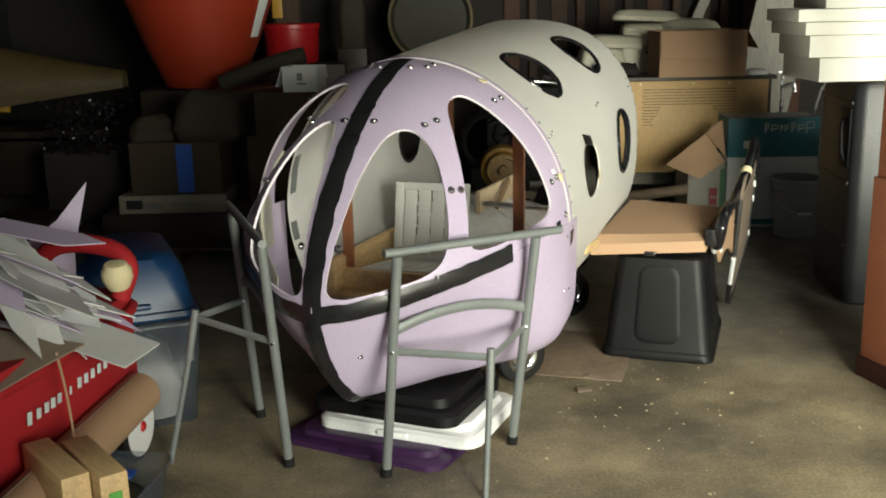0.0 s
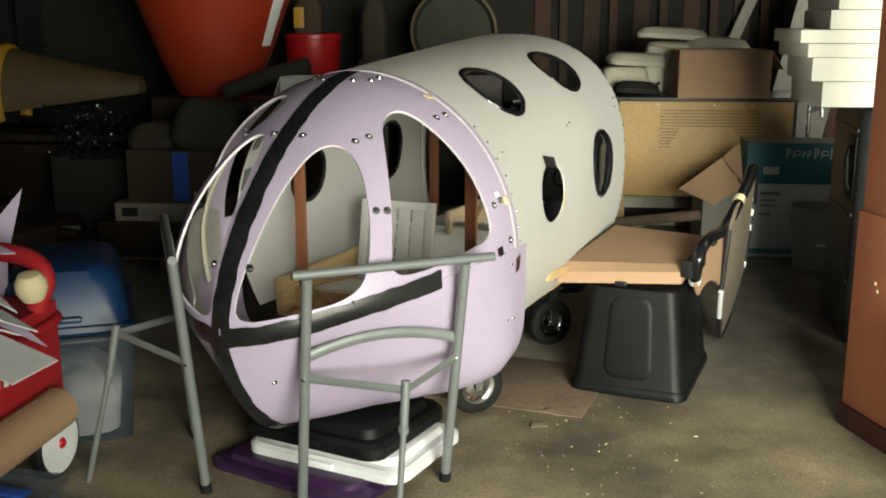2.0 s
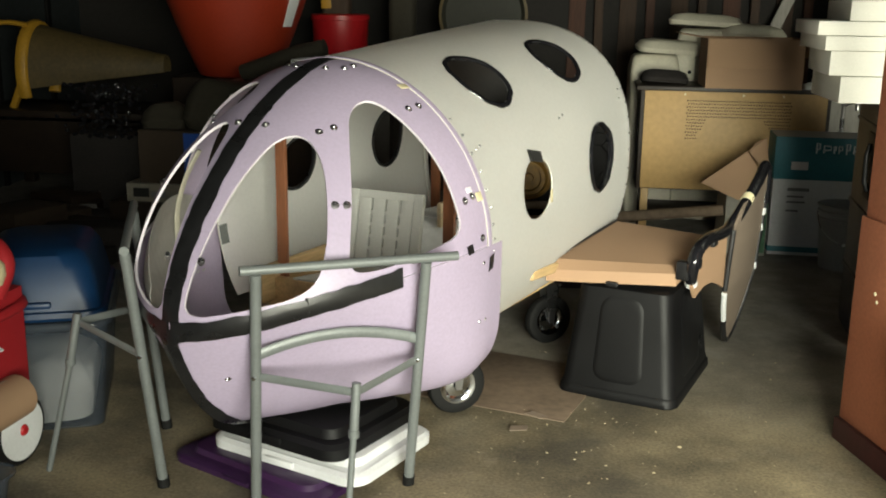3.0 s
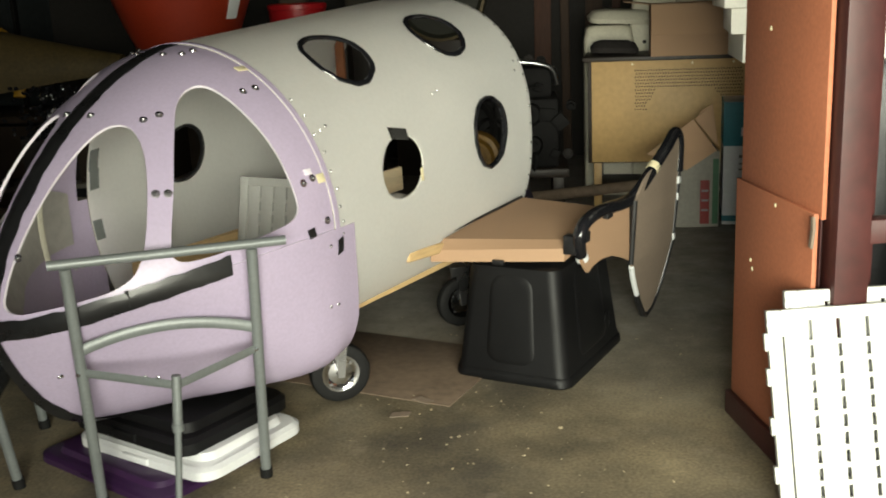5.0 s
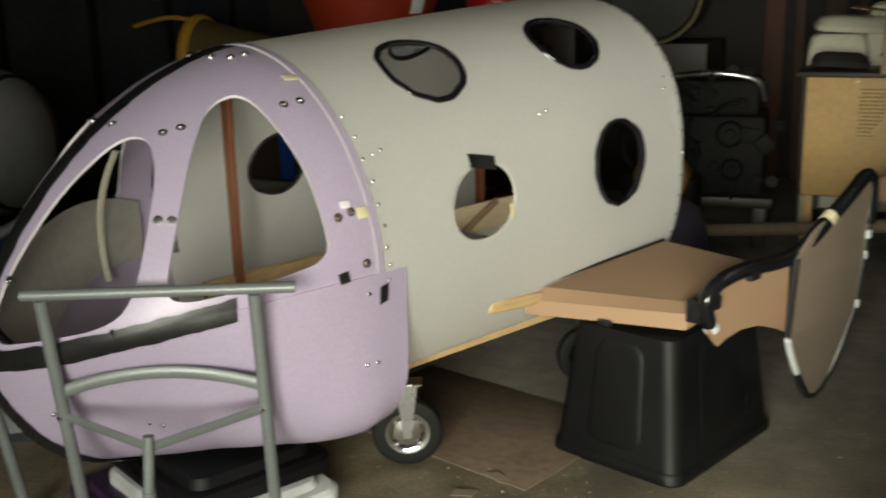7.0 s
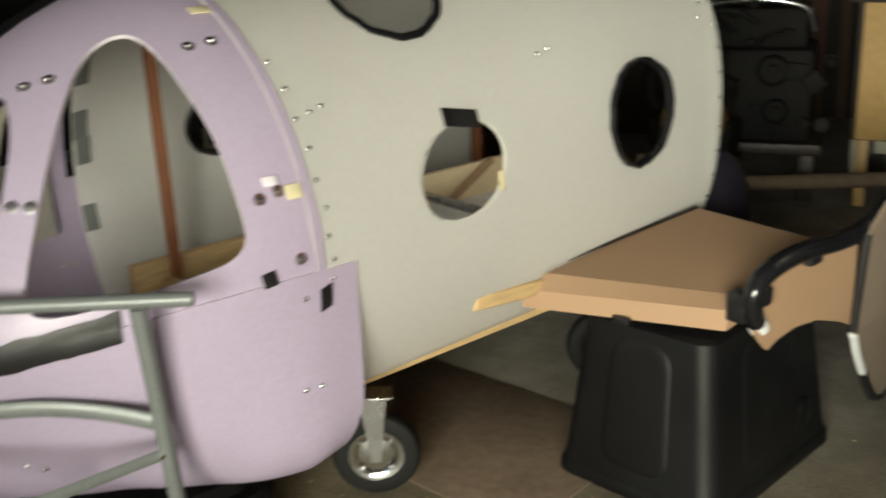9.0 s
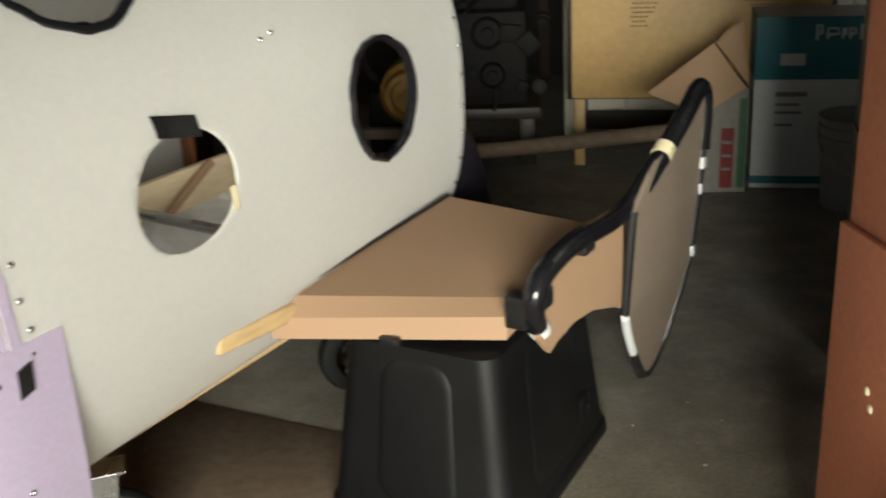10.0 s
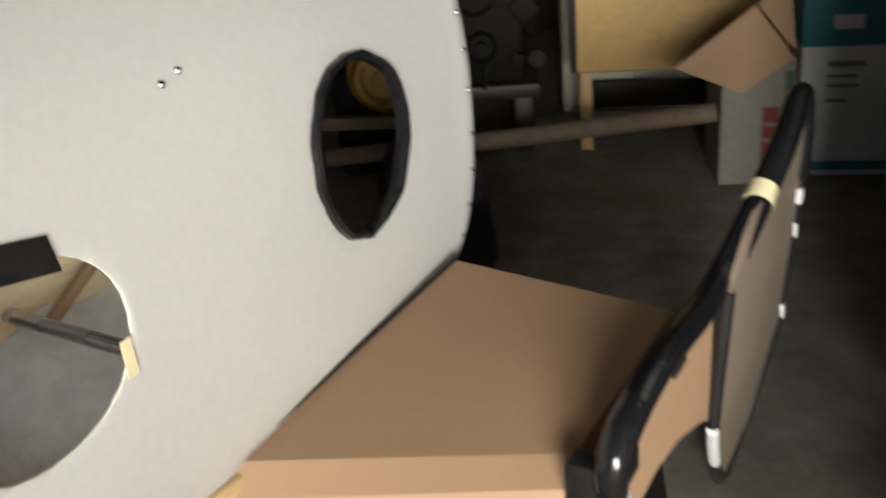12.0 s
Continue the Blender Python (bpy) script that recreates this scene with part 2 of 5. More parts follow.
def add_box(bm, sx, sy, sz, m=I, bev=0.004, seg=2):
    """A box on its base, centred in x and y, with rounded edges."""
    g = bmesh.ops.create_cube(bm, size=1, matrix=m @ Matrix.Translation((0, 0, sz / 2)) @ Matrix.Diagonal((sx, sy, sz, 1)))
    if bev:
        es = {e for v in g["verts"] for e in v.link_edges}
        bmesh.ops.bevel(bm, geom=list(es), offset=min(bev, min(sx, sy, sz) * 0.45), segments=seg, affect="EDGES", profile=0.5)


def box(sx, sy, sz, m=I, bev=0.004, seg=2):
    bm = bmesh.new()
    add_box(bm, sx, sy, sz, m, bev, seg)
    return bm


def add_lathe(bm, profile, seg=24, m=I):
    rings = []
    for r, z in profile:
        if r < 1e-5:
            rings.append([bm.verts.new(m @ Vector((0, 0, z)))])
        else:
            rings.append([bm.verts.new(m @ Vector((r * math.cos(a), r * math.sin(a), z))) for a in (2 * math.pi * k / seg for k in range(seg))])
    for a, b in zip(rings, rings[1:]):
        for k in range(seg):
            q = [a[k % len(a)], a[(k + 1) % len(a)], b[(k + 1) % len(b)], b[k % len(b)]]
            q = list(dict.fromkeys(q))
            if len(q) > 2:
                try:
                    bm.faces.new(q)
                except ValueError:
                    pass


def lathe(profile, seg=24, m=I):
    bm = bmesh.new()
    add_lathe(bm, profile, seg, m)
    return bm


def smooth_path(pts, per=8):
    """A rounded line through the points."""
    p = [Vector(q) for q in pts]
    p = [p[0] * 2 - p[1]] + p + [p[-1] * 2 - p[-2]]
    out = []
    for i in range(1, len(p) - 2):
        for k in range(per):
            t = k / per
            out.append(0.5 * ((2 * p[i]) + (p[i + 1] - p[i - 1]) * t + (2 * p[i - 1] - 5 * p[i] + 4 * p[i + 1] - p[i + 2]) * t * t + (3 * p[i] - p[i - 1] - 3 * p[i + 1] + p[i + 2]) * t ** 3))
    return out + [p[-2]]


def add_tube(bm, pts, r, seg=12, ry=None, closed=False):
    """A tube of round or oval section along a line."""
    pts = [Vector(p) for p in pts]
    ry = r if ry is None else ry
    up, rings, n = None, [], len(pts)
    for i, p in enumerate(pts):
        a, b = (pts[i - 1], pts[(i + 1) % n]) if closed else (pts[max(i - 1, 0)], pts[min(i + 1, n - 1)])
        d = (b - a).normalized()
        if up is None:
            up = Vector((0, 0, 1)) if abs(d.z) < 0.9 else Vector((0, 1, 0))
        s = d.cross(up).normalized()
        up = s.cross(d).normalized()
        rings.append([bm.verts.new(p + s * (r * math.cos(2 * math.pi * k / seg)) + up * (ry * math.sin(2 * math.pi * k / seg))) for k in range(seg)])
    for a, b in zip(rings, rings[1:] + ([rings[0]] if closed else [])):
        for k in range(seg):
            bm.faces.new((a[k], a[(k + 1) % seg], b[(k + 1) % seg], b[k]))
    if not closed:
        bm.faces.new(rings[0][::-1])
        bm.faces.new(rings[-1])


def tube(pts, r, seg=12, ry=None, closed=False):
    bm = bmesh.new()
    add_tube(bm, pts, r, seg, ry, closed)
    return bm


def add_slab(bm, outline, thick, m=I):
    """A flat outline in x, y, thickened along z."""
    lo = [bm.verts.new(m @ Vector((x, y, 0))) for x, y in outline]
    hi = [bm.verts.new(m @ Vector((x, y, thick))) for x, y in outline]
    bm.faces.new(lo[::-1])
    bm.faces.new(hi)
    n = len(lo)
    for k in range(n):
        bm.faces.new((lo[k], lo[(k + 1) % n], hi[(k + 1) % n], hi[k]))


def slab(outline, thick, m=I):
    bm = bmesh.new()
    add_slab(bm, outline, thick, m)
    return bm


def round_rect(sx, sy, r, seg=6):
    out = []
    for cx, cy, a0 in ((1, 1, 0), (-1, 1, 90), (-1, -1, 180), (1, -1, 270)):
        for k in range(seg + 1):
            a = radians(a0 + 90 * k / seg)
            out.append((cx * (sx / 2 - r) + r * math.cos(a), cy * (sy / 2 - r) + r * math.sin(a)))
    return out


def add_loft(bm, rings, cap=True):
    """Skin between closed outlines with the same number of points."""
    vs = [[bm.verts.new(p) for p in ring] for ring in rings]
    for a, b in zip(vs, vs[1:]):
        n = len(a)
        for k in range(n):
            bm.faces.new((a[k], a[(k + 1) % n], b[(k + 1) % n], b[k]))
    if cap:
        bm.faces.new(vs[0][::-1])
        bm.faces.new(vs[-1])


def loft_rects(levels, seg=6, m=I, cap=True):
    """Levels of (z, size x, size y, corner radius)."""
    bm = bmesh.new()
    add_loft(bm, [[m @ Vector((x, y, z)) for x, y in round_rect(sx, sy, r, seg)] for z, sx, sy, r in levels], cap)
    return bm


def quad_strip(bm, rows):
    vs = [[bm.verts.new(p) for p in row] for row in rows]
    for a, b in zip(vs, vs[1:]):
        for k in range(len(a) - 1):
            bm.faces.new((a[k], a[k + 1], b[k + 1], b[k]))


def round_poly(pts, it=3):
    """Corner-cut a closed outline."""
    p = np.array(pts, float)
    for _ in range(it):
        q = np.roll(p, -1, 0)
        p = np.stack([0.75 * p + 0.25 * q, 0.25 * p + 0.75 * q], 1).reshape(-1, 2)
    return p


def holed_sheet(surface, us, vs, holes):
    """A curved sheet over a grid with openings whose edges run smoothly. Returns bmesh."""
    g = np.array([[(u, v) for v in vs] for u in us], float)
    nu, nv = len(us), len(vs)
    flat = g.reshape(-1, 2)
    inside = np.zeros(len(flat), bool)
    snapped = np.zeros(len(flat), bool)
    for h in holes:
        q = np.roll(h, -1, 0)
        ins = np.zeros(len(flat), bool)
        for a, b in zip(h, q):
            c = (a[1] > flat[:, 1]) != (b[1] > flat[:, 1])
            with np.errstate(divide="ignore", invalid="ignore"):
                x = (b[0] - a[0]) * (flat[:, 1] - a[1]) / (b[1] - a[1]) + a[0]
            ins ^= c & (flat[:, 0] < x)
        e = q - h
        w = flat[:, None, :] - h[None]
        t = np.clip((w * e).sum(2) / np.maximum((e * e).sum(1), 1e-12), 0, 1)
        near = h[None] + t[..., None] * e
        d = np.linalg.norm(flat[:, None] - near, axis=2)
        k = d.argmin(1)
        best = near[np.arange(len(flat)), k]
        dist = d.min(1)
        step = min(abs(us[1] - us[0]), abs(vs[1] - vs[0]))
        move = (ins | (dist < 0.3 * step))
        h_in = ins & (dist >= 0.3 * step)
        inside |= h_in
        snapped |= move
        deep = ins & (dist > 3 * max(abs(us[1] - us[0]), abs(vs[1] - vs[0])))
        flat[move & ~deep] = best[move & ~deep]
    bm = bmesh.new()
    verts = [None] * len(flat)
    for i in range(nu - 1):
        for j in range(nv - 1):
            ids = [i * nv + j, i * nv + j + 1, (i + 1) * nv + j + 1, (i + 1) * nv + j]
            if all(snapped[k] for k in ids):
                continue
            c = flat[ids].mean(0)
            hidden = False
            if any(inside[k] for k in ids):
                # drop slivers that fold over the opening
                p = flat[ids]
                area2 = sum(p[k][0] * p[(k + 1) % 4][1] - p[(k + 1) % 4][0] * p[k][1] for k in range(4))
                hidden = abs(area2) < 1e-9
            if hidden:
                continue
            q = []
            for k in ids:
                if verts[k] is None:
                    verts[k] = bm.verts.new(surface(*flat[k]))
                q.append(verts[k])
            try:
                bm.faces.new(q)
            except ValueError:
                pass
    bmesh.ops.remove_doubles(bm, verts=bm.verts, dist=0.0006)
    return bm


def shell(ob, thick, rim=1, offset=-1, crisp_edges=True):
    s = ob.modifiers.new("thickness", "SOLIDIFY")
    s.thickness, s.offset, s.use_rim, s.material_offset_rim = thick, offset, True, rim
    if crisp_edges == "weighted":
        flat = ob.modifiers.new("even_normals", "WEIGHTED_NORMAL")
        flat.mode, flat.weight, flat.keep_sharp = "FACE_AREA", 100, False
    elif crisp_edges:
        crisp = ob.modifiers.new("crisp_edges", "EDGE_SPLIT")
        crisp.split_angle = radians(40)
    return ob


def on_line(p, q):
    """A pose whose z axis runs from p to q, at p."""
    p, q = Vector(p), Vector(q)
    return Matrix.Translation(p) @ (q - p).to_track_quat("Z", "Y").to_matrix().to_4x4()

# ---------------------------------------------------------------- the garage
X0, X1, Y0, Y1, H = -3.9, 4.6, -1.6, 9.6, 2.75
solo("floor", box(X1 - X0 + 0.4, Y1 - Y0 + 0.4, 0.2, Matrix.Translation(((X0 + X1) / 2, (Y0 + Y1) / 2, -0.2)), 0), M_FLOOR, "stained grey-brown concrete garage floor with dust and grit, paler at the back for missing light", "floor", kind="structure")
solo("ground", box(60, 30, 0.1, Matrix.Translation((0, Y0 - 15.2, -0.12)), 0), M_FLOOR, "concrete apron outside the garage door", "ground", kind="structure")
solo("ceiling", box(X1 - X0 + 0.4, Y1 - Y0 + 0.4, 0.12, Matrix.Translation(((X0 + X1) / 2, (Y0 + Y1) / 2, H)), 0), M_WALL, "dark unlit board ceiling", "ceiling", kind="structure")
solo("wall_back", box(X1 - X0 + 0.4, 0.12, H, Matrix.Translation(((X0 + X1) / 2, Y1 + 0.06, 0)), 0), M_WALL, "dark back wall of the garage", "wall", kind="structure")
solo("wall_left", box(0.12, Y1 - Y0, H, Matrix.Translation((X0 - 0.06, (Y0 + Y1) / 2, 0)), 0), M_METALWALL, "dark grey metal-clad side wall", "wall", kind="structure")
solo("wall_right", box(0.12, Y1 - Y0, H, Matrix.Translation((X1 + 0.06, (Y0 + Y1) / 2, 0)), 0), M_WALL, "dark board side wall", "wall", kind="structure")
bm = bmesh.new()
add_box(bm, 3.2, 0.12, H, Matrix.Translation((X0 + 1.6, Y0 - 0.06, 0)), 0)
add_box(bm, X1 - X0 - 3.2, 0.12, H - 2.35, Matrix.Translation(((X0 + 3.2 + X1) / 2, Y0 - 0.06, 2.35)), 0)
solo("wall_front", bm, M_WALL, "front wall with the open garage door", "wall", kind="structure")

# ---------------------------------------------------------------- the home-made aircraft
BASE = pose(-0.077, 3.907, 0, 0, 0, -20.97)
plane = root("toy_aircraft", "home-made toy aircraft of lilac and white plastic sheet on wheels", "aircraft", BASE)


def nose_w(y):
    return 0.615 * max(0.0, 1 - (max(0.0, -y) / 0.83) ** 1.7) ** 0.588


def nose_top(y):
    return 0.60 + 0.755 * max(0.0, 1 - (max(0.0, -y) / 0.84) ** 1.6) ** 0.625


def nose_belt(y):
    return 0.77 - 0.165 * (max(0.0, -y) / 0.83) ** 2


def nose_bot(y):
    return 0.19 + 0.40 * (max(0.0, -y) / 0.84) ** 6 + 0.08 * max(0.0, (y + 0.4) / 0.5) ** 1.4


LOW_K, LOW_N = (0, 0.2, 0.35, 0.6, 0.8, 1.0), (6.0, 3.2, 2.1, 1.27, 1.02, 1.0)


def nose_in(x, y, z):
    """Below 1 inside the nose."""
    if y <= -0.835:
        return 2.0
    w, zb, k = max(nose_w(y), 1e-4), nose_belt(y), max(0.0, -y) / 0.83
    if z >= zb:
        n, hh = 1.95 - 0.35 * min(1, k * 1.4), nose_top(y) - zb
    else:
        n, hh = float(np.interp(k, LOW_K, LOW_N)), zb - nose_bot(y)
    return (abs(x) / w) ** n + (abs(z - zb) / max(hh, 1e-4)) ** n


def nose_ray(o, d):
    lo, hi = 0.0, 1.4
    for _ in range(28):
        mid = (lo + hi) / 2
        p = o + d * mid
        if nose_in(p.x, p.y, p.z) < 1:
            lo = mid
        else:
            hi = mid
    return o + d * lo


NC = Vector((0, 0.0, 0.70))


def dome(az, el):
    a, e = radians(az), radians(el)
    return nose_ray(NC, Vector((math.sin(a) * math.cos(e), -math.cos(a) * math.cos(e), math.sin(e))))


def to_dome(p):
    d = Vector(p) - NC
    return math.degrees(math.atan2(d.x, -d.y)), math.degrees(math.atan2(d.z, math.hypot(d.x, d.y)))


def belt_el(az):
    lo, hi = -25.0, 25.0
    for _ in range(24):
        mid = (lo + hi) / 2
        p = dome(az, mid)
        if p.z < nose_belt(p.y):
            lo = mid
        else:
            hi = mid
    return lo


BELT = {az: belt_el(az) for az in range(0, 93, 3)}


FRONT_R = ((0.04, -0.80, 0.645), (0.20, -0.735, 0.675), (0.345, -0.62, 0.715), (0.375, -0.575, 0.80), (0.335, -0.50, 0.96), (0.275, -0.44, 1.09), (0.19, -0.41, 1.16), (0.115, -0.46, 1.155), (0.08, -0.58, 1.05), (0.062, -0.69, 0.905), (0.042, -0.77, 0.74))
REAR_R = ((0.415, -0.515, 0.765), (0.47, -0.43, 0.765), (0.53, -0.25, 0.80), (0.555, -0.125, 0.825), (0.535, -0.12, 0.90), (0.445, -0.12, 1.06), (0.32, -0.14, 1.195), (0.25, -0.17, 1.235), (0.235, -0.25, 1.21), (0.30, -0.34, 1.10), (0.375, -0.435, 0.97), (0.405, -0.49, 0.86))


def canopy(side):
    """One half of the canopy; the far half has the wider openings."""
    if side < 0:
        front = ((0.04, -0.80, 0.645), (0.20, -0.735, 0.675), (0.345, -0.62, 0.715), (0.375, -0.575, 0.80), (0.335, -0.51, 0.97), (0.22, -0.42, 1.13), (0.125, -0.40, 1.175), (0.075, -0.46, 1.165), (0.062, -0.58, 1.06), (0.055, -0.69, 0.91), (0.042, -0.77, 0.74))
        rear = ((0.415, -0.515, 0.765), (0.47, -0.43, 0.765), (0.53, -0.25, 0.80), (0.555, -0.125, 0.825), (0.535, -0.12, 0.90), (0.445, -0.12, 1.06), (0.27, -0.13, 1.25), (0.15, -0.19, 1.295), (0.12, -0.29, 1.265), (0.20, -0.37, 1.16), (0.355, -0.45, 0.985), (0.405, -0.495, 0.86))
    else:
        front = FRONT_R
        rear = REAR_R
    front, rear = (round_poly([to_dome(p) for p in q], 2) for q in (front, rear))
    surf = lambda az, s: (lambda p: Vector((p.x * side, p.y, p.z)))(dome(az, s))
    us = np.linspace(0.0, 90.0, 61)
    vs = np.linspace(-4.0, 90.0, 63)

    def on(az, el):
        lo = np.interp(az, list(BELT), list(BELT.values()))
        return surf(az, lo + (el + 4.0) * (90.0 - lo) / 94.0)

    def back(h):
        lo = np.interp(h[:, 0], list(BELT), list(BELT.values()))
        return np.stack([h[:, 0], (h[:, 1] - lo) * 94.0 / (90.0 - lo) - 4.0], 1)

    bm = holed_sheet(on, us, vs, [back(front), back(rear)])
    ob = part("canopy_panel", bm, [M_LILAC, M_LILAC_EDGE], plane, "lilac plastic canopy panel with two window openings")
    shell(ob, 0.009)
    return ob


def lower_hull(side):
    us = [(-0.832 + 0.93 * (k / 46) ** 1.7) for k in range(47)]
    bm = bmesh.new()
    rows = []
    for y in us:
        w, zb = nose_w(y), nose_belt(y)
        n = float(np.interp(max(0.0, -y) / 0.83, LOW_K, LOW_N))
        hh = zb - nose_bot(y)
        row = []
        for j in range(31):
            t = (j / 30) ** 1.0 * math.pi / 2
            x = w * max(0.0, math.cos(t)) ** (2 / n) + 0.004
            z = zb - hh * max(0.0, math.sin(t)) ** (2 / n)
            cut = max(0.0, 0.45 - z) * 0.35 if y > 0 else 0.0
            row.append(Vector((side * (x if j < 30 else 0.002), y - cut * max(0, y) / 0.1 * 0.5, z)))
        rows.append(row)
    quad_strip(bm, rows)
    bmesh.ops.remove_doubles(bm, verts=bm.verts, dist=0.0005)
    ob = part("hull_panel", bm, [M_LILAC, M_LILAC_EDGE], plane, "lilac plastic lower nose panel bolted along its edge")
    shell(ob, 0.007, offset=0)
    return ob


for s in (1, -1):
    canopy(s)
    lower_hull(s)


def strip(points_of, ts, half, name="tape_strip", material=M_BTAPE, lift=0.004, label="", low=0.004):
    """Tape laid on the nose: points_of(t, side offset) gives the way from the centre."""
    bm = bmesh.new()
    rows = []
    for t in ts:
        row = []
        for k in (-1, -0.5, 0, 0.5, 1):
            jag = 0.005 * noise.noise(Vector((t * 0.33, k * 2, half * 9))) + 0.003 * noise.noise(Vector((t * 1.3, k * 3, 5)))
            d = points_of(t, k * half + jag)
            p = nose_ray(d[0], d[1])
            row.append(p + d[1] * (low if p.z < nose_belt(p.y) - 0.01 else lift))
        rows.append(row)
    quad_strip(bm, rows)
    return shell(part(name, bm, [material], plane, label), 0.0012, 0, 0)


def centre_dir(el, off):
    e = radians(el)
    return Vector((off, 0.0, 0.70)), Vector((0, -math.cos(e), math.sin(e)))


strip(centre_dir, np.linspace(-54, 88, 84), 0.033, low=0.017, label="black tape along the centre seam of the nose")
for s in (1, -1):
    def belt_dir(az, off, s=s):
        lo = np.interp(az, list(BELT), list(BELT.values()))
        e, a = radians(lo), radians(az * s)
        return Vector((0, 0, 0.70 + off)), Vector((math.sin(a) * math.cos(e), -math.cos(a) * math.cos(e), math.sin(e)))
    strip(belt_dir, np.linspace(0.5, 54 if s == 1 else 80, 40), 0.030, lift=0.008, low=0.0115, label="black tape over the belt seam")

# bolts, each a washer and a domed head
BOLT = lathe([(0, 0.009), (0.004, 0.0085), (0.0065, 0.006), (0.007, 0.003), (0.0125, 0.0025), (0.013, 0), (0, 0)], 14)
BOLT_MESH = finish(BOLT, M_STEEL)
SPOTS = [(0.341, -0.475, 0.957), (0.367, -0.452, 0.956), (0.212, -0.372, 1.155), (0.238, -0.330, 1.162), (0.347, -0.088, 1.188), (0.365, -0.045, 1.205), (0.575, -0.05, 0.94), (0.57, -0.09, 0.93), (0.115, -0.09, 1.335), (0.125, -0.05, 1.34), (0.06, -0.12, 1.33), (0.585, -0.03, 0.80), (0.06, -0.70, 0.80), (0.055, -0.44, 1.18)]
LOW = [(0.419, -0.527, 0.69), (0.59, -0.045, 0.53), (0.59, -0.01, 0.53), (0.59, -0.03, 0.72), (0.23, -0.50, 0.385), (0.26, -0.48, 0.37), (0.10, -0.74, 0.42)]
for s in (1, -1):
    for p in SPOTS + LOW:
        d = (Vector(p) - NC).normalized()
        q = nose_ray(NC, d)
        nrm = Vector((q.x / 0.37, q.y / 0.69, (q.z - 0.72) / 0.4)).normalized()
        q.x, nrm.x = q.x * s, nrm.x * s
        part("bolt", BOLT_MESH, None, plane, m=Matrix.Translation(q + nrm * 0.001) @ nrm.to_track_quat("Z", "Y").to_matrix().to_4x4())


def nose_patch(p, w, h, material, name="tape_patch", roll=0):
    """A small flat piece of tape stuck on the nose."""
    d = (Vector(p) - NC).normalized()
    q = nose_ray(NC, d)
    m = Matrix.Translation(q + d * 0.004) @ d.to_track_quat("Z", "Y").to_matrix().to_4x4() @ pose(0, 0, 0, 0, 0, roll)
    return part(name, box(w, h, 0.003, bev=0.001), material, plane, m=m)


nose_patch((0.296, -0.022, 1.265), 0.045, 0.025, M_YTAPE)
nose_patch((0.585, -0.02, 0.935), 0.035, 0.03, M_YTAPE)
nose_patch((0.585, -0.10, 0.775), 0.03, 0.03, M_BTAPE, roll=10)
nose_patch((0.34, -0.615, 0.685), 0.012, 0.05, M_BTAPE)
nose_patch((0.545, -0.06, 0.95), 0.03, 0.02, M_LILAC_EDGE)

# the white tube
SHEET_Z = 0.415


def tube_shape(y):
    k = y / 1.48
    return 0.005 - 0.021 * k, 0.757 + 0.111 * k, 0.6155 - 0.0155 * k, 0.600 - 0.005 * k, 1.95 + 0.5 * min(1, max(0, k * 1.4))


def tube_at(y, th, lift=0.0):
    cx, zc, a, b, n = tube_shape(y)
    s, c = math.sin(th), math.cos(th)
    # the far half is pulled in, more so towards the rear
    side = 1.0 if s >= 0 else (0.90 - 0.14 * min(1.0, max(0.0, y / 1.48)))
    a *= 1 - (1 - side) * min(1.0, abs(s) * 2.5)
    x = a * math.copysign(abs(s) ** (2 / n), s)
    z = b * math.copysign(abs(c) ** (2 / n), c)
    nn = Vector((math.copysign(abs(x / a) ** (n - 1) / a, x), 0, math.copysign(abs(z / b) ** (n - 1) / b, z))).normalized()
    return Vector((cx + x, y, zc + z)) + nn * lift, nn


# arc length round the section, to lay out the windows
_th = np.linspace(0, 2.2, 400)
_pp = [tube_at(0.7, t)[0] for t in _th]
_ss = np.concatenate([[0], np.cumsum([(q - p).length for p, q in zip(_pp, _pp[1:])])])


def tube_s(y, s, lift=0.0):
    th = math.copysign(np.interp(abs(s), _ss, _th), s)
    cx, zc, a, b, n = tube_shape(y)
    lim = math.acos(-min(1.0, ((zc - SHEET_Z) / b) ** (n / 2)))
    cx, zc0, a, b, n0 = tube_shape(0.7)
    lim0 = math.acos(-((zc0 - SHEET_Z) / b) ** (n0 / 2))
    return tube_at(y, th * (1 + (lim / lim0 - 1) * min(1, abs(th) / lim0) ** 6), lift)


S_END = float(np.interp(math.acos(-((tube_shape(0.7)[1] - SHEET_Z) / tube_shape(0.7)[3]) ** (tube_shape(0.7)[4] / 2)), _th, _ss))


def s_of(x, z):
    k = min(range(400), key=lambda i: (_pp[i].x - x) ** 2 + (_pp[i].z - z) ** 2)
    return float(_ss[k])


# axial place, arc place, axial and round half sizes
S_LOW, S_UP = s_of(0.61, 0.905), s_of(0.372, 1.293)
PORTS = [(0.434, S_LOW - 0.018, 0.130, 0.117), (1.095, S_LOW + 0.010, 0.129, 0.123), (0.412, S_UP - 0.012, 0.132, 0.132), (1.035, S_UP + 0.01, 0.135, 0.13)]


def oval(c, n=40, grow=0.0):
    return np.array([(c[0] + (c[2] + grow) * math.cos(2 * math.pi * k / n), c[1] + (c[3] + grow) * math.sin(2 * math.pi * k / n)) for k in range(n)])


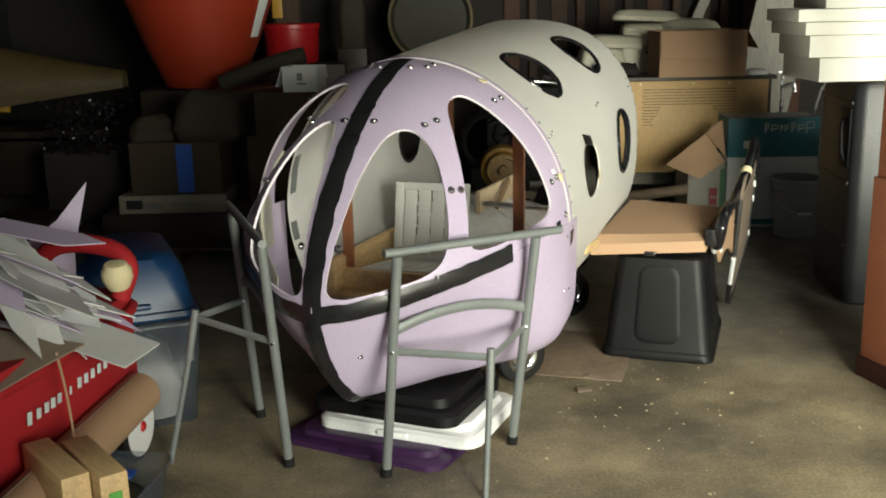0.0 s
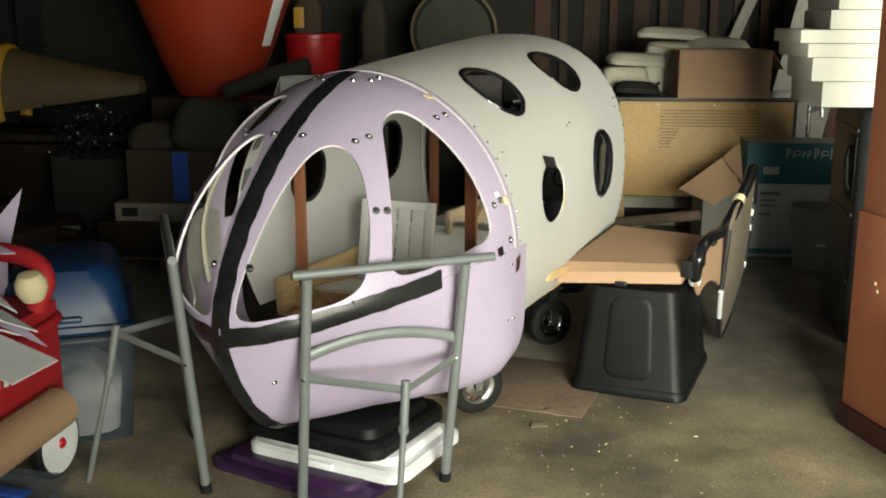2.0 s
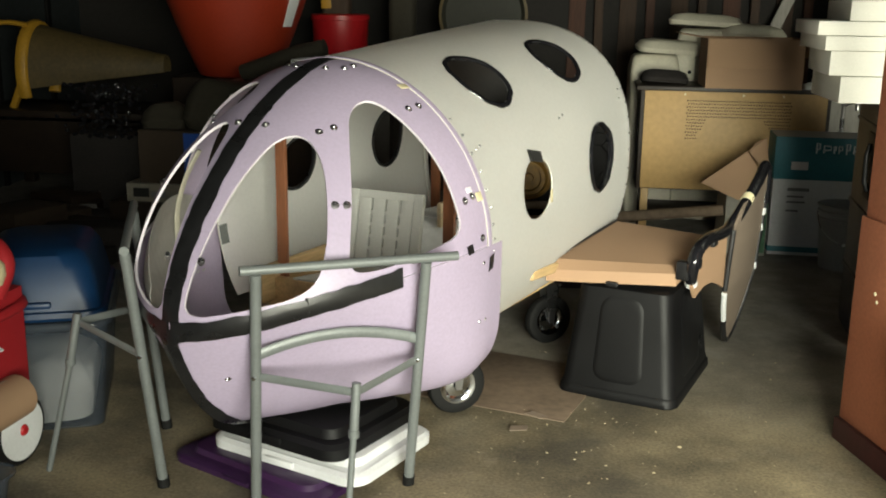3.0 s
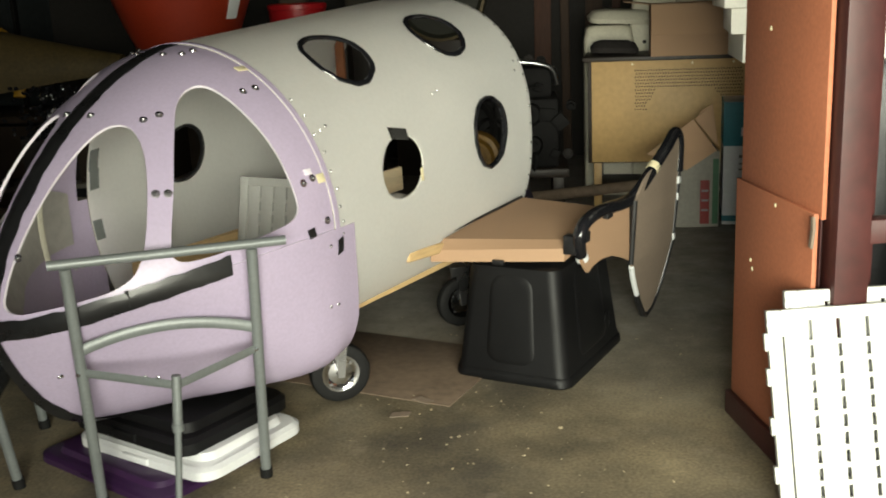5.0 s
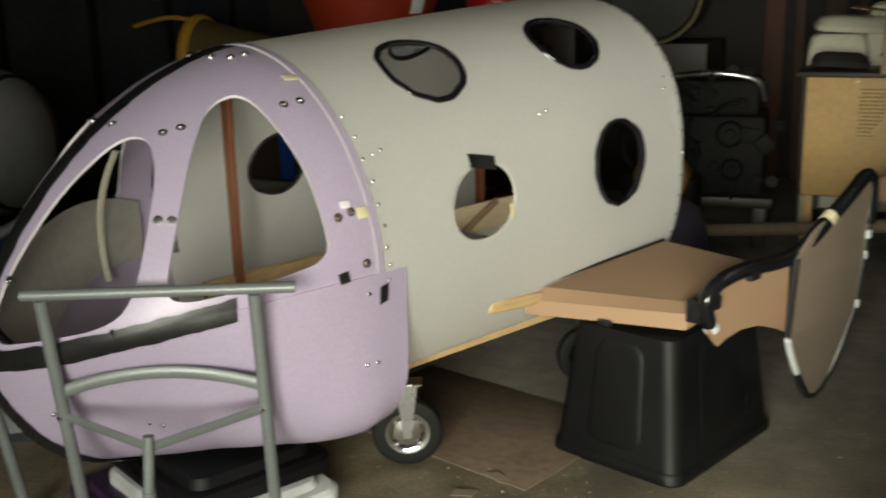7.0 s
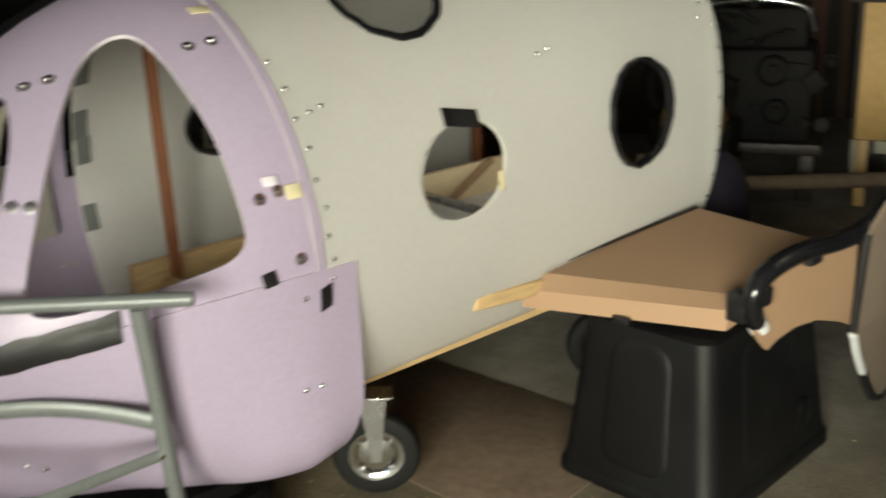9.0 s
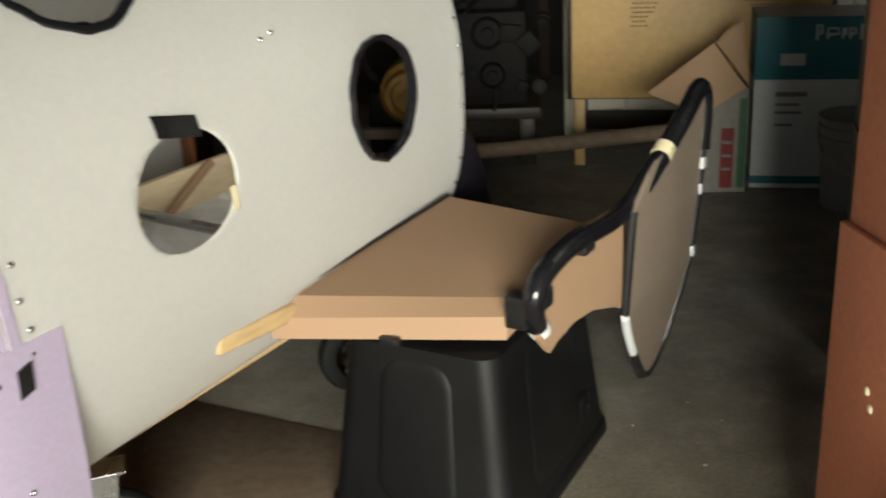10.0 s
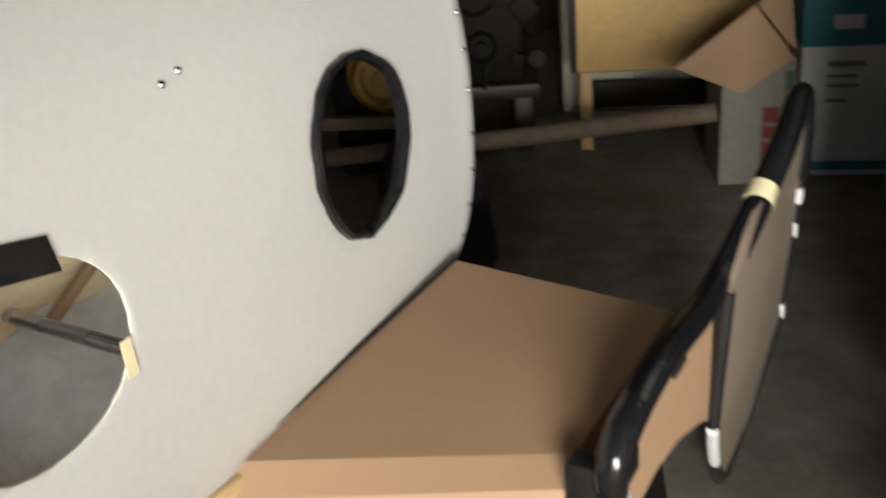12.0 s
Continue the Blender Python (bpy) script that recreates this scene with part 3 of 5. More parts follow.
# the far side is cut a little further back
FAR_PORTS = [(0.47, S_LOW - 0.005, 0.118, 0.118), (1.13, S_LOW + 0.015, 0.115, 0.118), PORTS[2], PORTS[3]]
holes = [oval(c) for c in PORTS] + [oval((c[0], -c[1], c[2], c[3])) for c in FAR_PORTS]
bm = holed_sheet(lambda y, s: tube_s(y, s)[0], np.linspace(0.002, 1.48, 66), np.linspace(-S_END, S_END, 121), holes)
shell(part("fuselage_sheet", bm, [M_WHITE, M_WHITE_EDGE], plane, "white plastic sheet rolled into a fuselage with round window openings"), 0.006, crisp_edges="weighted")


def port_ring(c, r=0.011, arc=(0, 360), wob=0.002, side=1):
    pts = []
    n = 56
    for k in range(n if arc == (0, 360) else int(n * (arc[1] - arc[0]) / 360) + 2):
        a = radians(arc[0]) + 2 * math.pi * k / n
        g = 0.003 + wob * noise.noise(Vector((math.cos(a) * 4, math.sin(a) * 4, c[0] * 9)))
        p, nn = tube_s(c[0] + (c[2] + g) * math.cos(a), side * (c[1] + (c[3] + g) * math.sin(a)), -0.002)
        pts.append(p)
    return tube(pts, r, 8, 0.008, arc == (0, 360))


for i in (1, 2, 3):
    part("tape_ring", port_ring(PORTS[i], 0.0145 if i == 1 else 0.0115, wob=0.005), M_GLOSS, plane, "black tape round the window edge")
for i in (0, 1, 2, 3):
    part("tape_ring", port_ring(FAR_PORTS[i], 0.010, side=-1), M_BTAPE, plane, "black tape round the window edge")
c = PORTS[0]


def tube_patch(y, s, w, h, material, name="tape_patch", lift=0.004, slant=0.0):
    bm = bmesh.new()
    quad_strip(bm, [[tube_s(y + w * a, s + h * b + slant * w * a, lift)[0] for b in (-0.5, 0, 0.5)] for a in (-0.5, -0.17, 0.17, 0.5)])
    return shell(part(name, bm, [material], plane), 0.002, 0, 0)


tube_patch(c[0] + 0.012, c[1] - c[3] - 0.004, 0.10, 0.042, M_BTAPE, slant=0.32)
tube_patch(c[0] + 0.108, c[1] + 0.055, 0.016, 0.05, M_YTAPE)
tube_patch(0.014, s_of(0.615, 0.742), 0.028, 0.062, M_BTAPE, lift=0.009, slant=-0.3)
SCREW = finish(lathe([(0, 0.005), (0.003, 0.0045), (0.0045, 0.002), (0.0055, 0.001), (0.0055, -0.002)], 10), M_STEEL)


def tube_screw(y, s):
    p, nn = tube_s(y, s, 0.0005)
    part("screw", SCREW, None, plane, m=Matrix.Translation(p) @ nn.to_track_quat("Z", "Y").to_matrix().to_4x4())


for k in range(-20, 21):
    tube_screw(1.465, k * S_END / 20.6)
for k in range(9):
    for s in (1, -1):
        tube_screw(0.038 + 0.006 * (k % 2), s * (0.50 + 0.062 * k))
for y, s in ((0.74, 0.66), (0.775, 0.655), (0.075, 0.62), (0.105, 0.615), (1.40, 0.70), (1.42, 0.66)):
    tube_screw(y, s), tube_screw(y, -s)
p, nn = tube_s(0.092, s_of(0.60, 0.60), 0.001)
part("fixing_tab", box(0.035, 0.05, 0.004, bev=0.0015), M_STEEL, plane, "zinc fixing tab", m=Matrix.Translation(p) @ nn.to_track_quat("Z", "Y").to_matrix().to_4x4())
part("wing_nut", BOLT_MESH, None, plane, m=Matrix.Translation(p + nn * 0.004) @ nn.to_track_quat("Z", "Y").to_matrix().to_4x4() @ Matrix.Scale(1.5, 4))
# the canopy laps over the tube a little
bm = bmesh.new()
quad_strip(bm, [[tube_at(y + (0.003 * noise.noise(Vector((th * 9, 0, 3))) if y > 0.01 else 0), th, 0.002)[0] for y in (0.001, 0.011, 0.021)] for th in np.linspace(-0.35, 1.552, 70)])
shell(part("canopy_edge", bm, [M_LILAC, M_LILAC_EDGE], plane, "rear edge of the lilac canopy lapping the tube"), 0.003, 0, 0)
# grey tape over the far front edge of the sheet
for k in (0, 1, 2, 4, 5, 8):
    tube_patch(0.022 + 0.006 * (k % 2), -(0.42 + 0.085 * k), 0.04, 0.088, M_GREYPAINT if k % 3 else M_BTAPE, lift=-0.011)
# inner hoop at the rear rim
for y in (1.44,):
    bm = bmesh.new()
    quad_strip(bm, [[tube_s(y + d, s, -0.019)[0] for d in (-0.016, 0.016)] for s in np.linspace(-S_END, S_END, 70)])
    shell(part("hoop", bm, [M_WHITE], plane, "white plastic stiffening hoop inside the shell"), 0.006, 0, -1)

# timber frame inside
part("floor_board", box(0.86, 1.36, 0.018, Matrix.Translation((0, 0.76, 0.375)), 0.002), M_PINE, plane, "plywood floor of the aircraft")
for s in (1, -1):
    part("side_rail", box(0.038, 1.40, 0.14, Matrix.Translation((0.44 if s > 0 else -0.40, 0.76, 0.395)), 0.004), M_PINE, plane, "pine side rail")
    for y in (0.184, 1.40) if s < 0 else (0.184,):
        part("upright", box(0.045, 0.02, 0.83 if y < 1 else 0.92, Matrix.Translation((s * 0.372, y, 0.40)), 0.003), M_BROWNWOOD, plane, "reddish brown timber upright")
part("cross_rail", box(0.90, 0.038, 0.09, Matrix.Translation((0, 0.16, 0.394)), 0.004), M_PINE, plane)
part("keel_beam", box(0.09, 2.0, 0.09, Matrix.Translation((0, 0.45, 0.282)), 0.004), M_PINE, plane)
part("steering_pipe", tube([(-0.36, 0.83, 0.66), (0.50, 0.815, 0.642)], 0.014, 12), M_STEEL, plane, "galvanised steel pipe")
part("seat_plank", box(0.022, 0.46, 0.105, Matrix.Translation((0.015, 1.02, 0.615)) @ pose(0, 0, 0, 2, 0, -6), 0.003), M_PALEPINE, plane, "pale pine plank")
part("brace_stick", box(0.016, 0.22, 0.022, Matrix.Translation((0.055, 0.965, 0.668)) @ pose(0, 0, 0, 28, 0, 0), 0.003), M_CARD, plane)
bag = loft_rects([(0, 0.62, 0.70, 0.12), (0.06, 0.68, 0.76, 0.16), (0.14, 0.60, 0.66, 0.16), (0.20, 0.40, 0.44, 0.12), (0.225, 0.18, 0.2, 0.06)], 9, pose(-0.06, 1.02, 0.397, 0, 0, 8))
for v in bag.verts:
    if v.co.z > 0.41:
        v.co += noise.noise_vector(v.co * 9.0) * 0.05
part("plastic_bag", bag, M_FILM, plane, "crumpled milky plastic film")
part("red_block", box(0.07, 0.09, 0.06, Matrix.Translation((-0.13, 1.08, 0.425)) @ pose(0, 0, 0, 10, 0, 20), 0.01), M_REDPL, plane, "red plastic grip")
TRAY = (-0.03, 1.02, 0.402)
part("instrument_tray", box(0.30, 0.20, 0.02, Matrix.Translation(TRAY) @ pose(0, 0, 0, 4, 0, -6), 0.006), M_BUCKET, plane, "grey plastic instrument tray")
for k in range(3):
    part("dial", lathe([(0.018, 0), (0.020, 0.004), (0.016, 0.006), (0, 0.005)], 14, Matrix.Translation((TRAY[0] - 0.09 + 0.08 * k, TRAY[1] + 0.02, TRAY[2] + 0.021))), M_CHROME if k == 1 else M_BLACKPL, plane)
# sheer inner panel on the far side of the nose
bm = bmesh.new()
rows = []
for az in np.linspace(-84, -14, 22):
    lo = np.interp(-az, list(BELT), list(BELT.values()))
    row = []
    for k in range(9):
        el = lo - 14 + (26 - 10 * abs((az + 50) / 40) ** 2) * k / 8
        row.append(NC + (dome(az, el) - NC) * 0.955)
    rows.append(row)
quad_strip(bm, rows)
shell(part("inner_panel", bm, [M_SHEER], plane, "greyish sheer plastic panel inside the nose"), 0.003, 0, 0)
for a in (-66,):
    pts = [NC + (dome(a, e) - NC) * 0.93 for e in np.linspace(-12, 34, 10)]
    part("stay", tube(pts, 0.006, 8, 0.012), M_IVORY, plane, "pale plastic stay with tape")

# slotted seat back leaning in the cabin


def slotted(w, h, t, material, name, parent, label, m):
    """A slotted plastic panel, rails and bars with open slots between."""
    bm = bmesh.new()
    for x in (-w / 2 + 0.02, w / 2 - 0.02):
        add_box(bm, 0.04, t, h, Matrix.Translation((x, 0, 0)), 0.004)
    for z in (0, h - 0.035):
        add_box(bm, w - 0.08, t * 0.9, 0.035, Matrix.Translation((0, 0, z)), 0.004)
    n = max(2, int(round(w / 0.085)))
    pitch = (w - 0.08) / n
    for k in range(n):
        x = -w / 2 + 0.04 + pitch * (k + 0.5)
        add_box(bm, pitch * 0.87, t * 0.75, h - 0.066, Matrix.Translation((x, 0, 0.033)), 0.003)
    for k in range(1, n):
        x = -w / 2 + 0.04 + pitch * k
        z = 0.06
        while z < h - 0.08:
            add_box(bm, pitch * 0.15, t * 0.6, 0.014, Matrix.Translation((x, 0, z)), 0)
            z += 0.050
    return part(name, bm, material, parent, label, m=m)


slotted(0.34, 0.36, 0.03, M_GRATE, "seat_back", plane, "slotted white plastic seat back", Matrix.Translation((-0.16, 0.56, 0.42)) @ pose(0, 0, 0, -12, 0, 4))
slotted(0.34, 0.34, 0.03, M_GRATE, "seat_base", plane, "slotted white plastic seat", Matrix.Translation((-0.16, 0.50, 0.43)) @ pose(0, 0, 0, 82, 0, 4))

# wheels with forks


def caster(x, y, r, turn):
    top = part("wheel_fork", box(0.075, 0.10, 0.006, Matrix.Translation((0, 0, 0.279 - r * 0)), 0.001), M_STEEL, plane, "zinc caster fork", m=pose(x, y, 0, 0, 0, turn))
    for s in (1, -1):
        part("fork_leg", slab([(-0.012, -0.012), (0.012, -0.012), (0.034, 0.165), (-0.034, 0.165)], 0.004, Matrix.Translation((s * 0.034 - 0.002, 0, r)) @ Matrix(((0, 0, 1, 0), (1, 0, 0, 0), (0, 1, 0, 0), (0, 0, 0, 1)))), M_STEEL, top)
    ax = Matrix.Translation((0, 0, r)) @ pose(0, 0, 0, 0, 90, 0)
    w = 0.024
    wheel = part("wheel", lathe([(r * 0.62, -w), (r * 0.80, -w * 1.1), (r * 0.95, -w * 0.85), (r, -w * 0.4), (r, w * 0.4), (r * 0.95, w * 0.85), (r * 0.80, w * 1.1), (r * 0.62, w)], 36, ax), M_RUBBER, plane, "black rubber tyre", m=pose(x, y, 0, 0, 0, turn))
    part("rim", lathe([(0, w * 1.2), (0.016, w * 1.2), (0.018, w * 0.7), (r * 0.40, w * 0.5), (r * 0.50, w * 0.9), (r * 0.63, w * 0.95), (r * 0.64, 0), (r * 0.64, -w * 0.95), (r * 0.5, -w * 0.9), (r * 0.4, -w * 0.5), (0.018, -w * 0.7), (0, -w)], 28, ax), M_CHROME, wheel, "shiny zinc-plated wheel rim")
    for k in range(4):
        a = math.pi / 4 + k * math.pi / 2
        part("lug_nut", lathe([(0.006, 0), (0.006, 0.006), (0, 0.006)], 8, ax @ Matrix.Translation((r * 0.47 * math.cos(a), r * 0.47 * math.sin(a), w * 0.75))), M_STEEL, wheel)


caster(0.328, 0.338, 0.115, -41)
caster(0.30, 1.29, 0.115, -36)

# wing, its stick, end plate, hoop and fin
BI = BASE.inverted()
L = lambda p: BI @ Vector(p)
WL = [(0.673, 4.335, 0.483), (0.668, 4.350, 0.525), (0.692, 4.395, 0.560), (0.955, 5.000, 0.594), (0.945, 5.000, 0.540)]
WR = [(1.178, 4.380, 0.474), (1.182, 4.398, 0.520), (1.188, 4.452, 0.542), (1.350, 4.795, 0.590), (1.350, 4.795, 0.54)]
bm = bmesh.new()
RW = []
for k in range(11):
    a = [Vector(p).lerp(Vector(q), k / 10) for p, q in zip(WL, WR)]
    top = [a[2].lerp(a[3], j / 8) + Vector((0, 0, 0.004 * math.sin(math.pi * j / 8) * math.sin(math.pi * k / 10))) for j in range(9)]
    RW.append([L(p) for p in (a[0], a[1], *top, a[4])])
add_loft(bm, RW)
wing = part("wing", bm, M_CARD, plane, "brown cardboard wing with a folded front edge")
wing.data.set_sharp_from_angle(angle=radians(14))
bm = bmesh.new()
add_tube(bm, [L(p) for p in ((0.70, 4.372, 0.566), (0.82, 4.67, 0.582), (0.955, 5.0, 0.597))], 0.005, 8)
part("tape_strip", bm, M_BTAPE, plane, "dark tape where the wing meets the shell")
bm = bmesh.new()
add_box(bm, 0.040, 0.040, 0.36, on_line(L((0.612, 4.160, 0.548)), L((0.735, 4.470, 0.520))), 0.009, 3)
part("wing_spar", bm, M_PINE, plane, "pale wooden spar")
HOOP = [(1.238, 4.425, 0.492), (1.236, 4.385, 0.535), (1.240, 4.372, 0.585), (1.262, 4.42, 0.622), (1.315, 4.56, 0.632), (1.388, 4.74, 0.618), (1.440, 4.86, 0.630), (1.497, 4.95, 0.695), (1.572, 5.09, 0.790), (1.606, 5.18, 0.834), (1.622, 5.225, 0.828), (1.629, 5.243, 0.775), (1.626, 5.238, 0.66)]
part("hoop_tube", tube([L(p) for p in smooth_path(HOOP, 6)], 0.0255, 14), M_GLOSS, plane, "black taped tube bent over the wing tip")
part("tube_end", tube([L((1.237, 4.420, 0.500)), L((1.243, 4.448, 0.468))], 0.026, 14), M_WHITEPL, plane, "white tube end")
part("tape_band", tube([L((1.508, 4.972, 0.710)), L((1.523, 5.000, 0.730))], 0.0272, 14), M_YTAPE, plane, "masking tape band")


def fin_lean(z):
    """The fin leans inwards at its foot."""
    return float(np.interp(z, (0.04, 0.34, 0.60, 0.85), (-0.042, 0.012, 0.030, 0.040)))


def upright_board(name, pts, material, label, thick=0.012, lean=0.0):
    """A board standing on edge: outline points of (place along the line, height)."""
    (x0, y0), (x1, y1) = (1.236, 4.40), (1.645, 5.36)
    d = Vector((x1 - x0, y1 - y0, 0)).normalized()
    n = Vector((d.y, -d.x, 0))
    o = Vector((x0, y0, 0))
    bm = bmesh.new()
    a = [bm.verts.new(L(o + d * s + Vector((0, 0, z)) + n * (lean * fin_lean(z) - thick / 2))) for s, z in pts]
    b = [bm.verts.new(L(o + d * s + Vector((0, 0, z)) + n * (lean * fin_lean(z) + thick / 2))) for s, z in pts]
    bm.faces.new(a), bm.faces.new(b[::-1])
    for k in range(len(a)):
        q = (k + 1) % len(a)
        bm.faces.new((a[k], b[k], b[q], a[q]))
    return part(name, bm, material, plane, label, smooth=False)


upright_board("end_plate", [(0.01, 0.465), (0.0, 0.56), (0.03, 0.60), (0.20, 0.615), (0.452, 0.615), (0.452, 0.36), (0.40, 0.385), (0.28, 0.425), (0.18, 0.435), (0.10, 0.425), (0.06, 0.41), (0.035, 0.435)], M_CARD, "brown cardboard wing end plate")
upright_board("tail_fin", [(0.455, 0.345), (0.45, 0.62), (0.54, 0.69), (0.64, 0.735), (0.74, 0.80), (0.84, 0.84), (0.89, 0.825), (0.925, 0.74), (0.922, 0.60), (0.914, 0.46), (0.905, 0.35), (0.875, 0.22), (0.835, 0.11), (0.79, 0.05), (0.74, 0.032), (0.70, 0.05), (0.63, 0.12), (0.54, 0.225)], M_CARD_GREY, "faded cardboard fin edged with black tape", lean=1.0)
FIN = lambda s, z: L(Vector((1.236, 4.40, 0)) + Vector((0.392, 0.920, 0)) * s + Vector((0.920, -0.392, 0)) * fin_lean(z) + Vector((0, 0, z)))
part("tape_strip", tube([FIN(s, z) for s, z in ((0.925, 0.72), (0.922, 0.60), (0.914, 0.46), (0.905, 0.35), (0.875, 0.22), (0.835, 0.11), (0.79, 0.05), (0.74, 0.034), (0.70, 0.05), (0.63, 0.12), (0.585, 0.173))], 0.014, 8), M_BTAPE, plane, "black tape along the fin edge")
part("tape_strip", tube([FIN(s, z) for s, z in ((0.585, 0.173), (0.54, 0.225), (0.50, 0.275), (0.462, 0.33))], 0.012, 8), M_WHITEPL, plane, "white tape along the fin edge")
part("tape_strip", tube([FIN(0.455, 0.345), FIN(0.452, 0.46), FIN(0.452, 0.62)], 0.012, 8), M_BTAPE, plane, "black tape between the end plate and the fin")
for s, z, w in ((0.920, 0.605, 0.028), (0.908, 0.347, 0.026), (0.916, 0.53, 0.016)):
    part("tape_patch", box(0.03, w, 0.032, Matrix.Translation(FIN(s, z)), 0.003), M_WHITEPL, plane)
part("tape_strip", tube([L(p) for p in ((1.243, 4.452, 0.466), (1.262, 4.49, 0.444), (1.285, 4.535, 0.437), (1.305, 4.58, 0.447))], 0.006, 8, 0.011), M_WHITEPL, plane, "white tape along the foot of the end plate")
for p, sz in (((1.205, 4.395, 0.500), (0.05, 0.045, 0.075)), ((1.245, 4.40, 0.545), (0.052, 0.05, 0.045)), ((1.335, 4.60, 0.592), (0.03, 0.06, 0.035)), ((0.93, 4.352, 0.468), (0.05, 0.02, 0.02))):
    part("tape_patch", box(*sz, Matrix.Translation(L(p)), 0.006), M_BTAPE, plane)

# ---------------------------------------------------------------- under and beside the aircraft


def lid(label, material, sx, sy, h, m):
    r = root("tote_lid", label, "lid", m, "storage tote lids under the nose")
    part("rim", loft_rects([(0, sx, sy, 0.07), (h * 0.45, sx, sy, 0.07), (h * 0.5, sx - 0.012, sy - 0.012, 0.065), (h * 0.62, sx - 0.03, sy - 0.03, 0.06)], 8), material, r)
    part("raised_panel", loft_rects([(h * 0.60, sx - 0.09, sy - 0.09, 0.06), (h * 0.97, sx - 0.11, sy - 0.11, 0.055), (h, sx - 0.125, sy - 0.125, 0.05)], 8), material, r)
    for s in (1, -1):
        part("handle_latch", box(0.12, 0.02, h * 0.35, Matrix.Translation((0, s * (sy / 2), h * 0.12)), 0.006), material, r)
    return r


lid("dark purple plastic tote lid on the floor", M_PURPLE, 0.66, 0.50, 0.045, pose(-0.17, 3.60, 0.0, 0, 0, -27))
lid("white plastic tote lid lying on a purple one", M_WHITEPL, 0.64, 0.48, 0.065, pose(-0.06, 3.66, 0.043, 0, 0, -23))
lid("black plastic tote lid with a raised panel", M_BLACKPL, 0.58, 0.50, 0.085, pose(-0.10, 3.70, 0.104, 0, 0, -24))

# upturned black storage tote under the wing
tote = root("storage_tote", "upturned black plastic storage tote propping the cardboard wing", "tote", pose(1.062, 4.630, 0, 0, 0, -18.0))
TW, TD, TH = 0.50, 0.66, 0.455
bm = bmesh.new()
rings = []
for z, k in ((0.0, 0.965), (0.045, 0.955), (0.06, 0.94), (0.25, 0.875), (0.42, 0.815), (0.448, 0.80), (0.455, 0.76)):
    sx, sy = TW - (1 - k) * 0.62, TD - (1 - k) * 0.62
    ring = []
    for x, y in round_rect(sx, sy, 0.05, 6):
        ring.append(Vector((x, y, z)))
    rings.append(ring)
add_loft(bm, rings)
part("body", bm, M_BLACKPL, tote)
for s, wdt, ax in ((-1, 0.20, 0), (1, 0.20, 0), (-1, 0.30, 1), (1, 0.30, 1)):
    half = TW / 2 if ax else TD / 2
    rings = []
    for grow, lift in ((1.0, -0.004), (0.95, 0.0015), (0.86, 0.0045), (0.74, 0.005)):
        ring = []
        for x, q in round_rect(wdt * grow, 0.36 * grow, 0.055 * grow, 6):
            z = 0.245 + q
            ww = x * (1.12 - 0.55 * z)
            off = half - 0.31 * float(np.interp(z, (0.05, 0.25, 0.42), (0.06, 0.125, 0.185))) + lift
            ring.append(Vector((ww, s * off, z)) if not ax else Vector((s * off, ww, z)))
        rings.append(ring)
    bm = bmesh.new()
    add_loft(bm, rings)
    part("side_panel", bm, M_BLACKPL, tote)
part("rim_lip", loft_rects([(0.0, TW - 0.012, TD - 0.012, 0.06), (0.006, TW - 0.006, TD - 0.006, 0.06), (0.034, TW - 0.012, TD - 0.012, 0.06), (0.042, TW - 0.026, TD - 0.026, 0.055)], 8), M_BLACKPL, tote)
part("logo_mark", tube([(0.226, 0.17 + 0.03 * math.cos(a), 0.13 + 0.04 * math.sin(a)) for a in np.linspace(0, 6.0, 16)], 0.003, 6), M_BLACKPL, tote)


